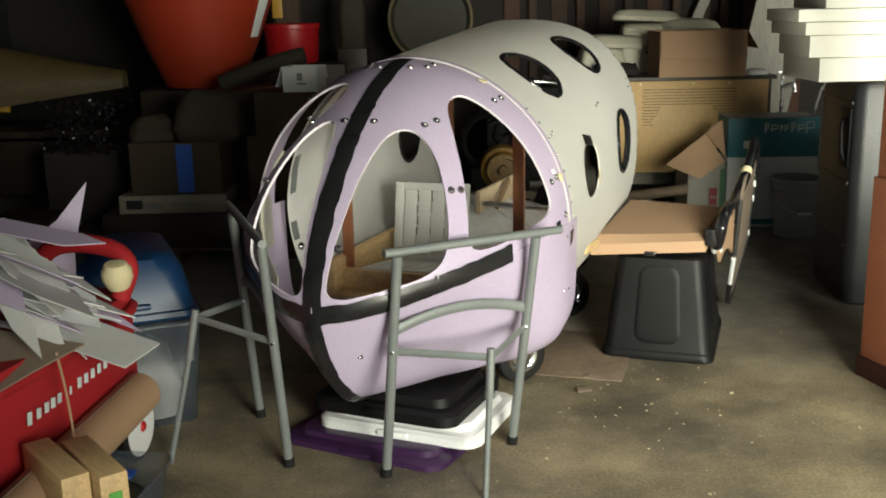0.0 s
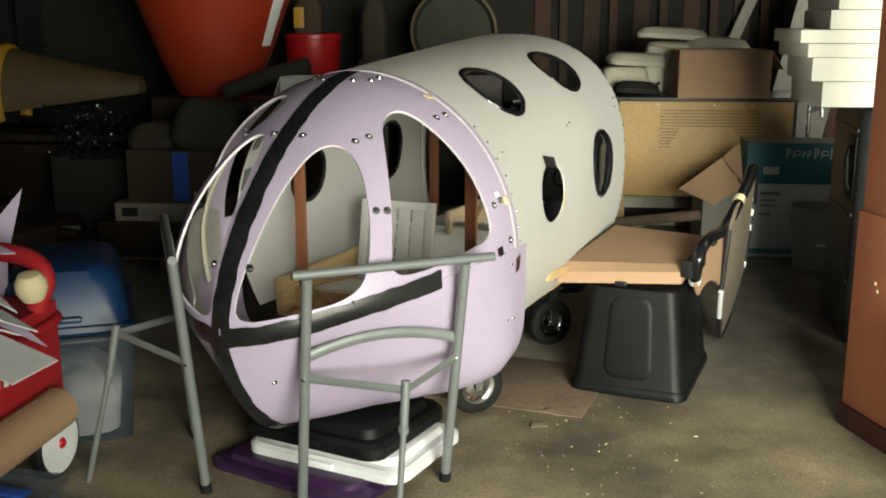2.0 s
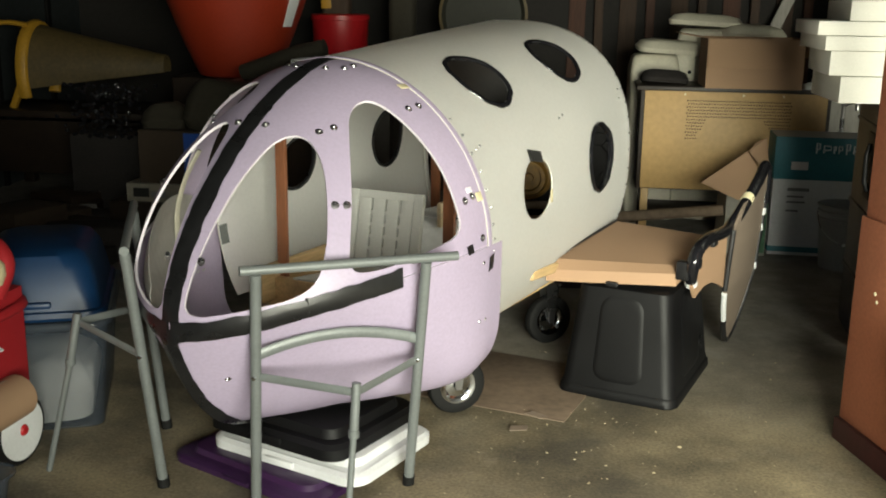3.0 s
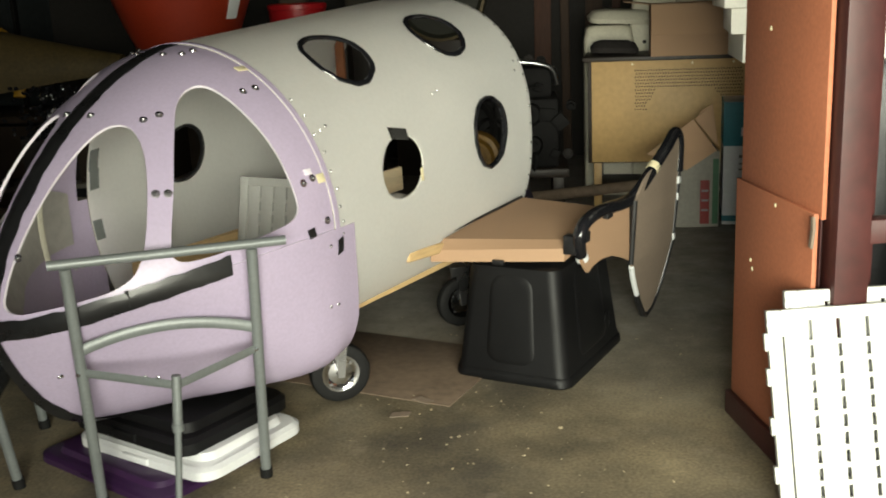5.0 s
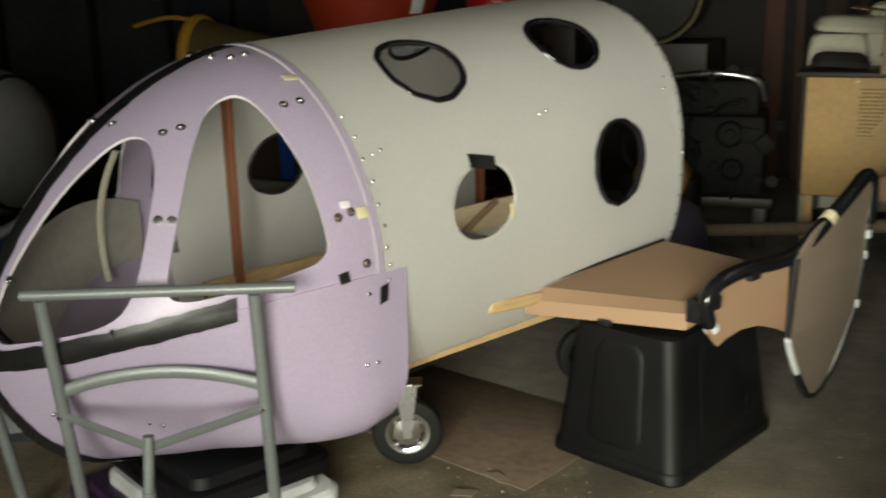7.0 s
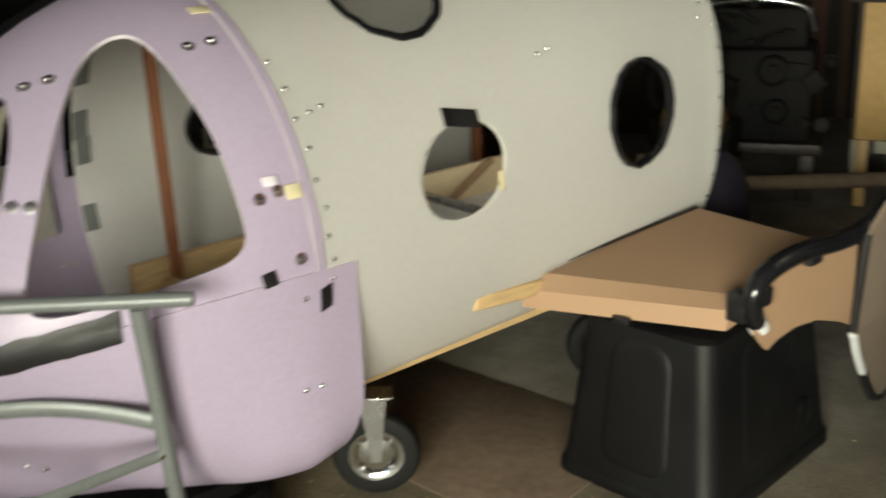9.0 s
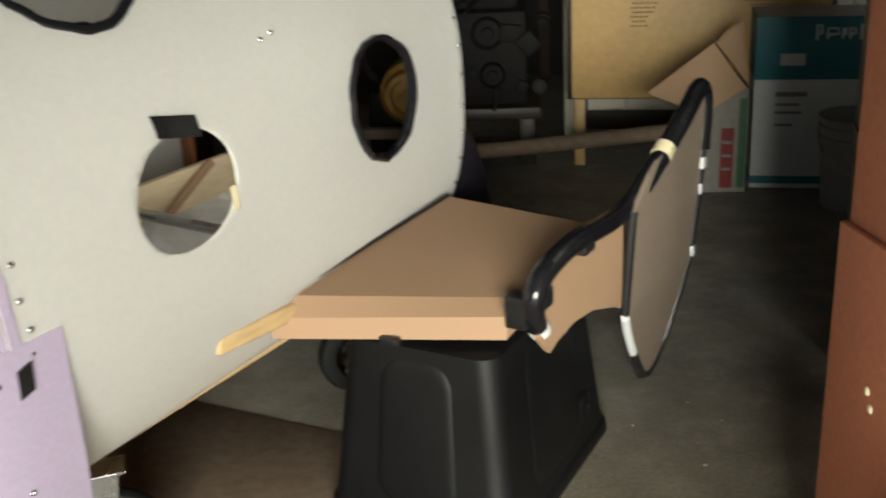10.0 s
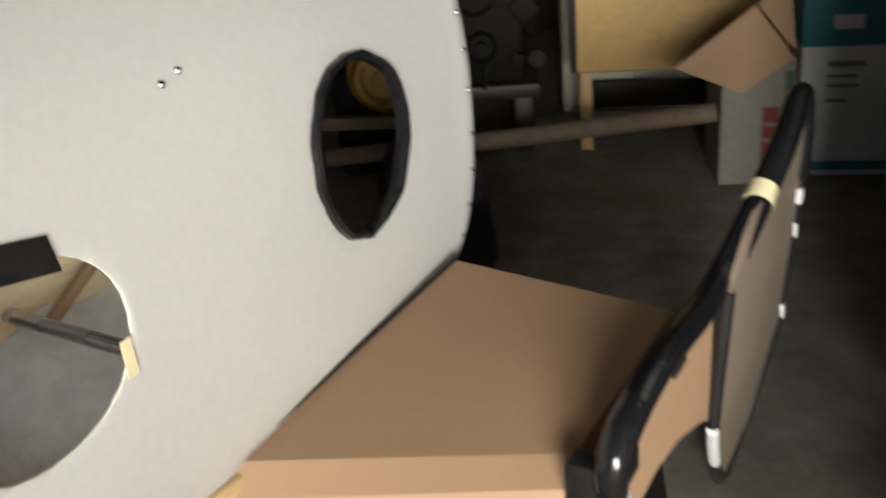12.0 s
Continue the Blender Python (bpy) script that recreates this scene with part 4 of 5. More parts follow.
def leg_frame(label, a0, a1, b0, b1, over, arch, j, foot):
    """A folding table leg: two posts, a top bar, an arched brace, a V brace and a telescoping stay."""
    r = root("folding_table_leg", label, "table leg", pose(*a0), "grey folding table legs")
    o = Vector(a0)
    G = lambda p: Vector(p) - o
    a0, a1, b0, b1 = Vector(a0), Vector(a1), Vector(b0), Vector(b1)
    for p, q in ((a0, a1), (b0, b1)):
        d = (q - p).normalized()
        leg = part("leg", tube([G(p + d * 0.02), G(q)], 0.0165, 14), M_GREYPAINT, r)
        part("rubber_foot", tube([G(p), G(p + d * 0.035)], 0.020, 14), M_RUBBER, leg, "black rubber foot")
    d = (b1 - a1).normalized()
    up = Vector((0, 0, 0.012))
    part("top_bar", tube([G(a1 - d * over[0] + up), G(b1 + d * over[1] + up)], 0.0145, 12), M_GREYPAINT, r)
    pa, pb = a1.lerp(a0, arch), b1.lerp(b0, arch)
    pts = [G(pa.lerp(pb, t) + Vector((0, 0, 0.045 * (1 - (2 * t - 1) ** 2)))) for t in np.linspace(0, 1, 13)]
    part("arched_brace", tube(pts, 0.006, 8, 0.017), M_GREYPAINT, r)
    qa, qb = a1.lerp(a0, arch + 0.085), b1.lerp(b0, arch + 0.085)
    j, foot = Vector(j), Vector(foot)
    for q in (qa, qb):
        part("v_brace", tube([G(q), G(j)], 0.0055, 8, 0.013), M_GREYPAINT, r)
        part("rivet", lathe([(0, 0.006), (0.006, 0.004), (0.008, -0.004)], 10, Matrix.Translation(G(q) - Vector((0, 0.017, 0))) @ pose(0, 0, 0, 90)), M_CHROME, r)
    kn = j.lerp(foot, 0.26)
    part("stay_sleeve", tube([G(j + Vector((0, 0, 0.03))), G(kn)], 0.0135, 12), M_GREYPAINT, r)
    part("stay_rod", tube([G(kn), G(foot)], 0.010, 12), M_GREYPAINT, r)
    part("collar", tube([G(kn + Vector((0, 0, 0.01))), G(kn - Vector((0, 0, 0.012)))], 0.0165, 12), M_GREYPAINT, r)
    return r


leg_frame("grey steel folding table leg standing before the nose", (-0.166, 3.233, 0), (-0.098, 3.092, 0.802), (0.275, 3.477, 0), (0.350, 3.340, 0.798), (0.045, 0.10), 0.325, (0.188, 3.105, 0.462), (0.164, 3.058, 0))
leg_frame("grey steel folding table leg beside the nose", (-0.508, 3.325, 0), (-0.534, 3.196, 0.815), (-0.685, 3.772, 0), (-0.725, 3.68, 0.835), (0.02, 0.06), 0.0001 + 0.33, (-0.816, 3.418, 0.515), (-0.932, 3.368, 0))
# ---------------------------------------------------------------- the clad pillar and what leans on it
PILLAR = pose(1.777, 4.12, 0, 0, 0, -73.7)   # x runs along the face towards the door, y into the pillar
pillar = root("pillar", "post clad in red-brown hardboard with a dark red skirting", "pillar", PILLAR, kind="structure")
part("lower_board", box(0.575, 0.014, 0.765, Matrix.Translation((0.2875, 0.007, 0.075)), 0.002), M_RUST, pillar, "lower red-brown hardboard sheet")
part("upper_board", box(0.585, 0.014, H - 0.84, Matrix.Translation((0.2925, 0.024, 0.824)), 0.002), M_RUST, pillar, "upper red-brown hardboard sheet set behind the lower one")
part("skirting", box(0.60, 0.02, 0.085, Matrix.Translation((0.30, -0.011, 0)), 0.003), M_RUSTDARK, pillar, "dark red skirting board")
part("core", box(0.54, 0.16, H, Matrix.Translation((0.28, 0.113, 0)), 0.003), M_RUSTDARK, pillar, "dark red painted post")
part("side_post", box(0.09, 0.10, H, Matrix.Translation((0.60, 0.085, 0)), 0.004), M_RUSTDARK, pillar)
part("rail", box(0.06, 1.1, 0.07, Matrix.Translation((0.60, 0.68, 0.755)), 0.005), M_RUSTDARK, pillar, "dark red cross rail")
bm = bmesh.new()
add_tube(bm, [(0.585, -0.008, 0.835), (0.594, -0.01, 0.80), (0.575, -0.006, 0.745)], 0.012, 8, 0.006)
part("torn_edge", bm, M_CARD_GREY, pillar, "torn board edge")
NAIL = finish(lathe([(0, 0.003), (0.006, 0.002), (0.008, 0)], 10), M_YTAPE)
for x, z in ((0.198, 1.338), (0.315, 0.812), (0.153, 0.566), (0.138, 0.592)):
    part("screw_hole", NAIL, None, pillar, m=Matrix.Translation((x, -0.0005 if z < 0.83 else 0.0165, z)) @ pose(0, 0, 0, 90))

for k, (m, lab) in enumerate((
        (pose(2.165, 3.385, 0, -13, -4, 4), "white slotted plastic panel leaning on the pillar"),
        (pose(2.20, 3.46, 0, -10, -2, 6), "white slotted plastic panel behind another"))):
    r = root("slotted_panel", lab, "panel", m, "white slotted plastic panels")
    w, h, t = (0.62, 0.615, 0.035) if k == 0 else (0.62, 0.645, 0.03)
    body = slotted(w, h, t, M_GRATE, "grid", r, "", I)
    for x in (-w / 2 + 0.035, w / 2 - 0.035):
        part("corner_socket", lathe([(0.0, 0.006), (0.022, 0.006), (0.022, -0.001), (0.03, -0.001), (0.03, 0.004), (0.036, 0.004), (0.036, -0.01)], 16, Matrix.Translation((x, -t / 2, h - 0.04)) @ pose(0, 0, 0, 90)), M_GRATE, r)
    for z in (0.12, 0.26, 0.40, 0.50):
        part("edge_lug", box(0.012, t * 0.8, 0.05, Matrix.Translation((-w / 2 - 0.004, 0, z)), 0.003), M_GRATE, r)
solo("wood_strip", box(0.05, 0.02, 0.9, pose(2.45, 3.75, 0.55, -8, 9, -15), 0.003), M_PINE, "pale timber offcut beside the pillar", "timber")
solo("blue_tarpaulin", loft_rects([(0, 0.7, 0.5, 0.1), (0.4, 0.75, 0.55, 0.12), (0.9, 0.66, 0.5, 0.14), (1.05, 0.5, 0.36, 0.12)], 6, pose(2.85, 4.6, 0)), M_BLUE, "dark blue plastic-covered heap", "tarpaulin")

# tall black case with foam boards on it
case = root("flight_case", "tall black plastic case with a recessed handle", "case", pose(2.36, 5.36, 0, 0, 0, -4))
part("shell", loft_rects([(0, 0.50, 0.54, 0.05), (0.015, 0.54, 0.58, 0.06), (0.08, 0.55, 0.59, 0.06), (1.08, 0.55, 0.59, 0.06), (1.12, 0.53, 0.57, 0.06), (1.135, 0.48, 0.52, 0.05)], 6), M_CASE, case)
part("handle_plate", box(0.012, 0.16, 0.30, Matrix.Translation((-0.276, -0.16, 0.70)), 0.004), M_BLACKPL, case)
part("handle", tube([(-0.284, -0.20, 0.74), (-0.300, -0.19, 0.78), (-0.300, -0.17, 0.90), (-0.284, -0.16, 0.95)], 0.012, 10), M_BLACKPL, case)
for z in (0.30, 0.62, 1.02):
    part("rib", box(0.010, 0.50, 0.018, Matrix.Translation((-0.277, 0, z)), 0.003), M_CASE, case)
FOAMS = [(1.138, 0.115, 1.870, 0.62, 2), (1.255, 0.105, 1.835, 0.66, -1), (1.362, 0.062, 1.795, 0.74, 1.5), (1.426, 0.060, 1.765, 0.70, 0.5), (1.488, 0.085, 1.900, 0.60, -1), (1.575, 0.06, 1.92, 0.55, 1)]
for z, h, x, w, turn in FOAMS:
    solo("foam_board", box(w, 0.50, h, pose(x + w / 2, 5.36, z, 0, 0, turn), 0.004), M_FOAM, "thick white foam board stacked on a black case", "foam", group="foam boards")

# ---------------------------------------------------------------- along the back, the bright side
cab = root("radio_cabinet", "back of an old wooden cabinet with a perforated hardboard panel", "cabinet", pose(1.74, 7.3, 0))
part("carcass", box(1.20, 0.45, 0.66, Matrix.Translation((0, 0.232, 0.335)), 0.004), M_DARKWOOD, cab)
part("top_board", box(1.26, 0.50, 0.028, Matrix.Translation((0, 0.235, 0.985)), 0.004), M_DARKWOOD, cab)
back = part("back_panel", box(1.15, 0.010, 0.645, Matrix.Translation((0, -0.001, 0.342)), 0.002), M_PANEL, cab, "yellowed hardboard back panel")
bm = bmesh.new()
for i in range(40):
    for j in range(13):
        x, z = -0.30 + i * 0.0165 + (j % 2) * 0.008, 0.925 - j * 0.0205
        if j > 5 and -0.17 + (j - 6) * -0.012 < x - 0.0 < 0.19 + (j - 6) * 0.012 and not (j > 10):
            continue
        if j > 10 and -0.23 < x:
            continue
        vs = [bm.verts.new((x + 0.0046 * math.cos(a), -0.0068, z + 0.0052 * math.sin(a))) for a in (math.pi * 2 * k / 8 for k in range(8))]
        bm.faces.new(vs)
tagged(part("vent_hole_field", bm, M_CREVICE, back, "rows of flat black discs for small round vent holes"), kind="stuff")
for x in (-0.54, 0.54):
    part("leg", box(0.05, 0.05, 0.34, Matrix.Translation((x, 0.06, 0)), 0.004), M_PANEL, cab)
    part("leg", box(0.05, 0.05, 0.34, Matrix.Translation((x, 0.40, 0)), 0.004), M_DARKWOOD, cab)
part("shelf", box(1.10, 0.40, 0.02, Matrix.Translation((0, 0.24, 0.16)), 0.003), M_DARKWOOD, cab)
for x in (-0.32, 0.05, 0.30):
    part("screw", NAIL, None, cab, m=Matrix.Translation((x, -0.007, 0.965)) @ pose(0, 0, 0, 90))


def carton(label, sx, sy, sz, m, flaps=(), material=M_CARD, group=""):
    """An open carton of board with its flaps: (side, width share, degrees open)."""
    r = root("cardboard_box", label, "box", m, group)
    t = 0.006
    for s in (-1, 1):
        part("side_panel", box(sx, t, sz, Matrix.Translation((0, s * (sy / 2 - t / 2), 0)), 0.001, 1), material, r, smooth=False)
        part("end_panel", box(t, sy - 2 * t, sz, Matrix.Translation((s * (sx / 2 - t / 2), 0, 0)), 0.001, 1), material, r, smooth=False)
    part("base", box(sx - 2 * t, sy - 2 * t, t, I, 0.001, 1), material, r, smooth=False)
    if not flaps:
        part("closed_lid", box(sx - 0.002, sy - 0.002, 0.004, Matrix.Translation((0, 0, sz)), 0.001, 1), material, r, smooth=False)
    for side, depth, deg in flaps:
        w = sx if side in "fb" else sy
        m2 = {"f": pose(0, -sy / 2, sz), "b": pose(0, sy / 2, sz, 0, 0, 180), "l": pose(-sx / 2, 0, sz, 0, 0, -90), "r": pose(sx / 2, 0, sz, 0, 0, 90)}[side]
        part("flap", box(w * 0.98, depth, 0.004, Matrix.Translation((0, -depth / 2, 0)), 0.001, 1), material, r, m=m2 @ pose(0, 0, 0.002, -deg), smooth=False)
    return r


carton("open brown cardboard box standing on the cabinet", 0.60, 0.40, 0.31, pose(1.83, 7.42, 1.014, 0, 0, 1), (("l", 0.17, 8), ("r", 0.15, -58), ("b", 0.18, -60), ("f", 0.185, -80)))
solo("crumpled_rag", loft_rects([(0, 0.16, 0.10, 0.03), (0.025, 0.15, 0.09, 0.03), (0.04, 0.09, 0.05, 0.02)], 5, pose(2.24, 7.36, 1.014, 0, 0, 12)), M_PAPER, "crumpled white rag on the cabinet", "rag")

patriot = carton("teal and white printed appliance carton standing on its lid", 0.60, 0.32, 0.745, pose(2.27, 7.12, 0.004, 0, 0, -2), (), M_PRINTWHITE)
part("teal_band", box(0.606, 0.326, 0.265, Matrix.Translation((0, 0, 0.483)), 0.002), M_TEAL, patriot, "teal printed upper half")
part("foot_band", box(0.606, 0.326, 0.035, Matrix.Translation((0, 0, 0.02)), 0.002), M_TEAL, patriot, "dark band near the floor")
for k, (w, z) in enumerate(((0.13, 0.46), (0.10, 0.42), (0.11, 0.385), (0.075, 0.33))):
    part("print_bar", box(w, 0.003, 0.011 if k else 0.02, Matrix.Translation((-0.15 + w / 2 - 0.06, -0.1615, z - 0.05)), 0), M_INK, patriot)
part("label", box(0.10, 0.003, 0.05, Matrix.Translation((-0.15, -0.1645, 0.545)), 0), M_PRINTWHITE, patriot)
# pale logo strokes, upside down on the teal half
for x, w, h, z in ((0.20, 0.045, 0.075, 0.645), (0.155, 0.04, 0.045, 0.655), (0.115, 0.018, 0.065, 0.65), (0.082, 0.018, 0.045, 0.655), (0.058, 0.010, 0.045, 0.655), (0.025, 0.04, 0.045, 0.655), (-0.015, 0.018, 0.065, 0.65)):
    x, w = x * 1.35 - 0.03, w * 1.3
    part("logo_stroke", tube([(x - w * 0.4, -0.1665, z), (x - w * 0.4, -0.1665, z + h), (x + w * 0.35, -0.1665, z + h * 0.95), (x + w * 0.4, -0.1665, z + h * 0.45), (x - w * 0.3, -0.1665, z + h * 0.4)], 0.005, 6, 0.004), M_LETTER, patriot)
# printed white card dimmed in colour, as the carton stands in a dark spot
oc = carton("white and red printed carton with brown flaps hanging open", 0.26, 0.30, 0.46, pose(1.80, 7.05, 0.003, 0, 0, 4), (), mat("shade_dimmed_card", (0.20, 0.19, 0.165), 0.7, 0, 0.15))
FL = oc.matrix_world.inverted()
for pts in (((1.917, 6.86, 0.48), (1.741, 6.83, 0.368), (1.507, 6.80, 0.474), (1.777, 6.86, 0.668)), ((1.89, 6.875, 0.755), (1.925, 6.87, 0.50), (1.79, 6.87, 0.665), (1.83, 6.88, 0.72))):
    bm = bmesh.new()
    bm.faces.new([bm.verts.new(FL @ Vector(p)) for p in pts])
    shell(part("flap", bm, [M_CARD], oc, "brown cardboard flap", smooth=False), 0.005, 0, 0)
part("red_print", box(0.055, 0.003, 0.27, Matrix.Translation((0.045, -0.1515, 0.02)), 0), mat("dull_red_print", (0.16, 0.012, 0.010), 0.6), oc, "red printed panel")
part("green_print", box(0.035, 0.003, 0.40, Matrix.Translation((0.107, -0.1515, 0.02)), 0), mat("green_print", (0.03, 0.10, 0.05), 0.6), oc, "green printed edge")
for z in (0.10, 0.16, 0.22):
    part("print_bar", box(0.04, 0.003, 0.012, Matrix.Translation((0.045, -0.1535, z)), 0), M_INK, oc)

bucket = root("bucket", "grey plastic five-gallon bucket", "bucket", pose(2.36, 6.72, 0))
part("body", lathe([(0, 0.004), (0.128, 0.004), (0.132, 0.012), (0.150, 0.29), (0.160, 0.295), (0.160, 0.31), (0.152, 0.315), (0.153, 0.33), (0.163, 0.335), (0.163, 0.355), (0.155, 0.358), (0.157, 0.375), (0.166, 0.38), (0.166, 0.39), (0.152, 0.39), (0.148, 0.29), (0.128, 0.02), (0, 0.016)], 32), M_BUCKET, bucket)
part("bail_handle", tube([(0.165 * math.cos(a), 0.165 * math.sin(a), 0.345 - 0.17 * abs(math.sin(a)) ** 0.7) for a in np.linspace(math.pi, 2 * math.pi, 24)], 0.0025, 6), M_STEEL, bucket)
part("handle_grip", tube([(-0.045, -0.170, 0.176), (0.045, -0.170, 0.176)], 0.009, 10), M_WHITEPL, bucket)
solo("cardboard_tube", tube([(0.20, 6.94, 0.135), (0.86, 6.90, 0.200), (1.45, 6.86, 0.272), (1.66, 6.84, 0.300)], 0.034, 16), M_MAT, "long brown cardboard tube lying on the floor", "tube")
def lumpy(ob, size=0.03, scale=7.0):
    """Soft folds and lumps on a cloth thing, its foot left flat."""
    low = min(v.co.z for v in ob.data.vertices)
    for v in ob.data.vertices:
        if v.co.z > low + 0.01:
            v.co += noise.noise_vector(v.co * scale) * size
    return ob


lumpy(solo("duffel_bag", loft_rects([(0, 0.26, 0.34, 0.10), (0.10, 0.32, 0.40, 0.13), (0.34, 0.30, 0.36, 0.13), (0.47, 0.22, 0.26, 0.10), (0.52, 0.12, 0.14, 0.05)], 7, pose(0.74, 6.12, 0, 0, 0, 14)), M_NOZZLE, "dark violet cloth bag behind the aircraft", "bag"))

# old engine on a pallet, black iron in the dark
eng = root("engine_block", "grimy black engine with pulleys standing in the dark", "engine", pose(0.62, 7.55, 0, 0, 0, 6))
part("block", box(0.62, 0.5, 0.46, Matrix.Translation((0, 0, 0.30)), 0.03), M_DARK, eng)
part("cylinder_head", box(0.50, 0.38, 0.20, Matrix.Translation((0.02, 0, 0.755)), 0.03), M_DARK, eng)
part("stand", box(0.74, 0.56, 0.06, Matrix.Translation((0, 0, 0.24)), 0.01), M_DARKWOOD, eng)
for s in (-0.3, 0.3):
    part("stand_leg", box(0.08, 0.5, 0.24, Matrix.Translation((s, 0, 0)), 0.01), M_DARKWOOD, eng)
for x, z, r in ((0.12, 0.66, 0.075), (0.14, 0.46, 0.06), (-0.14, 0.55, 0.10)):
    part("pulley", lathe([(0, 0.03), (r * 0.35, 0.03), (r * 0.4, 0.012), (r * 0.8, 0.012), (r, 0.028), (r, 0.04), (r * 1.02, 0.0), (0, 0)], 24, Matrix.Translation((x, -0.255, z)) @ pose(0, 0, 0, 90)), M_DARK, eng)
part("pipe", tube(smooth_path([(-0.2, -0.24, 0.98), (0.05, -0.28, 1.0), (0.25, -0.26, 0.96), (0.30, -0.22, 0.85)], 5), 0.02, 10), M_STEEL, eng)
part("fan_shroud", lathe([(0.20, 0.0), (0.21, 0.03), (0.19, 0.05), (0.16, 0.03)], 28, Matrix.Translation((-0.30, -0.28, 0.60)) @ pose(0, 0, 0, 90)), M_DARK, eng)
random.seed(12)
for k in range(26):
    x, z = random.uniform(-0.34, 0.40), random.uniform(0.32, 1.02)
    q = Vector((x, -0.27 + random.uniform(-0.03, 0.03), z))
    if k % 3 == 0:
        part("bracket", box(random.uniform(0.03, 0.11), 0.04, random.uniform(0.03, 0.10), Matrix.Translation(q) @ pose(0, 0, 0, 0, random.uniform(-40, 40), 0), 0.006), M_DARK, eng)
    elif k % 3 == 1:
        d = Vector((random.uniform(-0.2, 0.2), -0.03, random.uniform(-0.2, 0.12)))
        part("hose", tube(smooth_path([q, q + d * 0.5 + Vector((0, -0.04, 0.03)), q + d], 4), random.uniform(0.007, 0.016), 8), (M_RUBBER, M_DARK)[k % 2], eng)
    else:
        part("fitting", lathe([(0, 0.03), (0.02, 0.028), (0.024, 0.01), (0.034, 0.008), (0.034, -0.02)], 12, Matrix.Translation(q) @ pose(0, 0, 0, 90 + random.uniform(-20, 20), random.uniform(-25, 25), 0)), (M_DARK, M_DARKCLOTH)[k % 4 == 1], eng)
yd = root("yellow_reel", "dirty yellow machine with a round hub, seen through the cabin", "machine", pose(0.42, 7.15, 0))
part("housing", box(0.42, 0.30, 0.44, Matrix.Translation((0, 0.06, 0)), 0.04), M_DARK, yd)
part("reel", lathe([(0, 0.10), (0.03, 0.10), (0.035, 0.06), (0.08, 0.06), (0.085, 0.09), (0.11, 0.09), (0.125, 0.03), (0.15, 0.02), (0.16, -0.06), (0, -0.06)], 28, Matrix.Translation((0.02, -0.10, 0.43)) @ pose(0, 0, 0, 90)), mat("grimy_yellow_paint", (0.16, 0.085, 0.012), 0.5, 0, 0.45, 30, 6, 0.3), yd)
part("crossbar", box(0.5, 0.05, 0.05, Matrix.Translation((0, -0.115, 0.22)), 0.006), M_CARD_GREY, yd)

# white appliances and bags behind the cabinet
WHITES = ((1.25, 8.05, 0.0, 0.34, 0.30, 1.18, 4), (1.62, 8.15, 0.0, 0.42, 0.34, 1.36, -5), (2.02, 8.15, 0.0, 0.40, 0.30, 1.28, 8))
for x, y, z, sx, sy, sz, a in WHITES:
    r = root("plastic_housing", "ivory plastic machine housing stacked behind the cabinet", "housing", pose(x, y, z, 0, 0, a), "ivory housings")
    part("body", loft_rects([(0, sx, sy, 0.03), (sz - 0.10, sx, sy, 0.03), (sz - 0.02, sx * 0.92, sy * 0.9, 0.05), (sz, sx * 0.8, sy * 0.75, 0.05)], 5), M_IVORY, r)
    part("dark_slot", box(sx * 0.3, 0.01, 0.02, Matrix.Translation((sx * 0.1, -sy / 2 - 0.003, sz - 0.22)), 0.003), M_CREVICE, r)
    part("knob", lathe([(0, 0.02), (0.012, 0.018), (0.014, 0)], 12, Matrix.Translation((-sx * 0.25, -sy / 2, sz - 0.30)) @ pose(0, 0, 0, 90)), M_CREVICE, r)
for k, (x, y, z, a, w) in enumerate(((1.35, 7.95, 1.20, 12, 0.46), (1.60, 8.1, 1.375, -8, 0.5), (1.92, 8.05, 1.31, 20, 0.44), (1.30, 7.6, 1.015, 5, 0.30))):
    solo("folded_bag", loft_rects([(0, w, 0.24, 0.07), (0.03, w * 1.04, 0.26, 0.08), (0.07, w * 0.9, 0.2, 0.07), (0.085, w * 0.6, 0.12, 0.04)], 5, pose(x, y, z, 4 * (-1) ** k, 3, a)), M_IVORY if k != 3 else M_DARKCLOTH, "limp pale plastic bag lying on the stacked housings" if k != 3 else "dark cable coil on the cabinet", "bag")
part_tap = root("tap_fitting", "old metal tap fitting standing by the cabinet", "fitting", pose(2.42, 7.32, 0.62))
part("stem", tube([(0, 0, 0), (0, 0, 0.40)], 0.012, 10), M_STEEL, part_tap)
part("spout", tube(smooth_path([(0, 0, 0.30), (0.07, -0.02, 0.33), (0.08, -0.03, 0.27)], 5), 0.014, 10), M_STEEL, part_tap)
part("cross_handle", box(0.09, 0.015, 0.02, Matrix.Translation((0, 0, 0.40)), 0.004), M_STEEL, part_tap)
part("foot", box(0.05, 0.05, 0.62, Matrix.Translation((0, 0, -0.62)), 0.004), M_DARKWOOD, part_tap)
solo("plywood_sheet", box(0.46, 0.018, 1.80, pose(2.45, 8.38, 0, -4, 12.5, 0), 0.002), M_PLY, "grey weathered plywood sheet leaning on the wall", "plywood")
solo("wire_rack", tube(smooth_path([(2.75, 7.5, 0), (2.72, 7.5, 0.7), (2.85, 7.5, 1.0), (3.0, 7.5, 0.75), (3.0, 7.5, 0.0)], 5), 0.012, 8), M_STEEL, "bent metal rack leaning in the corner", "rack")

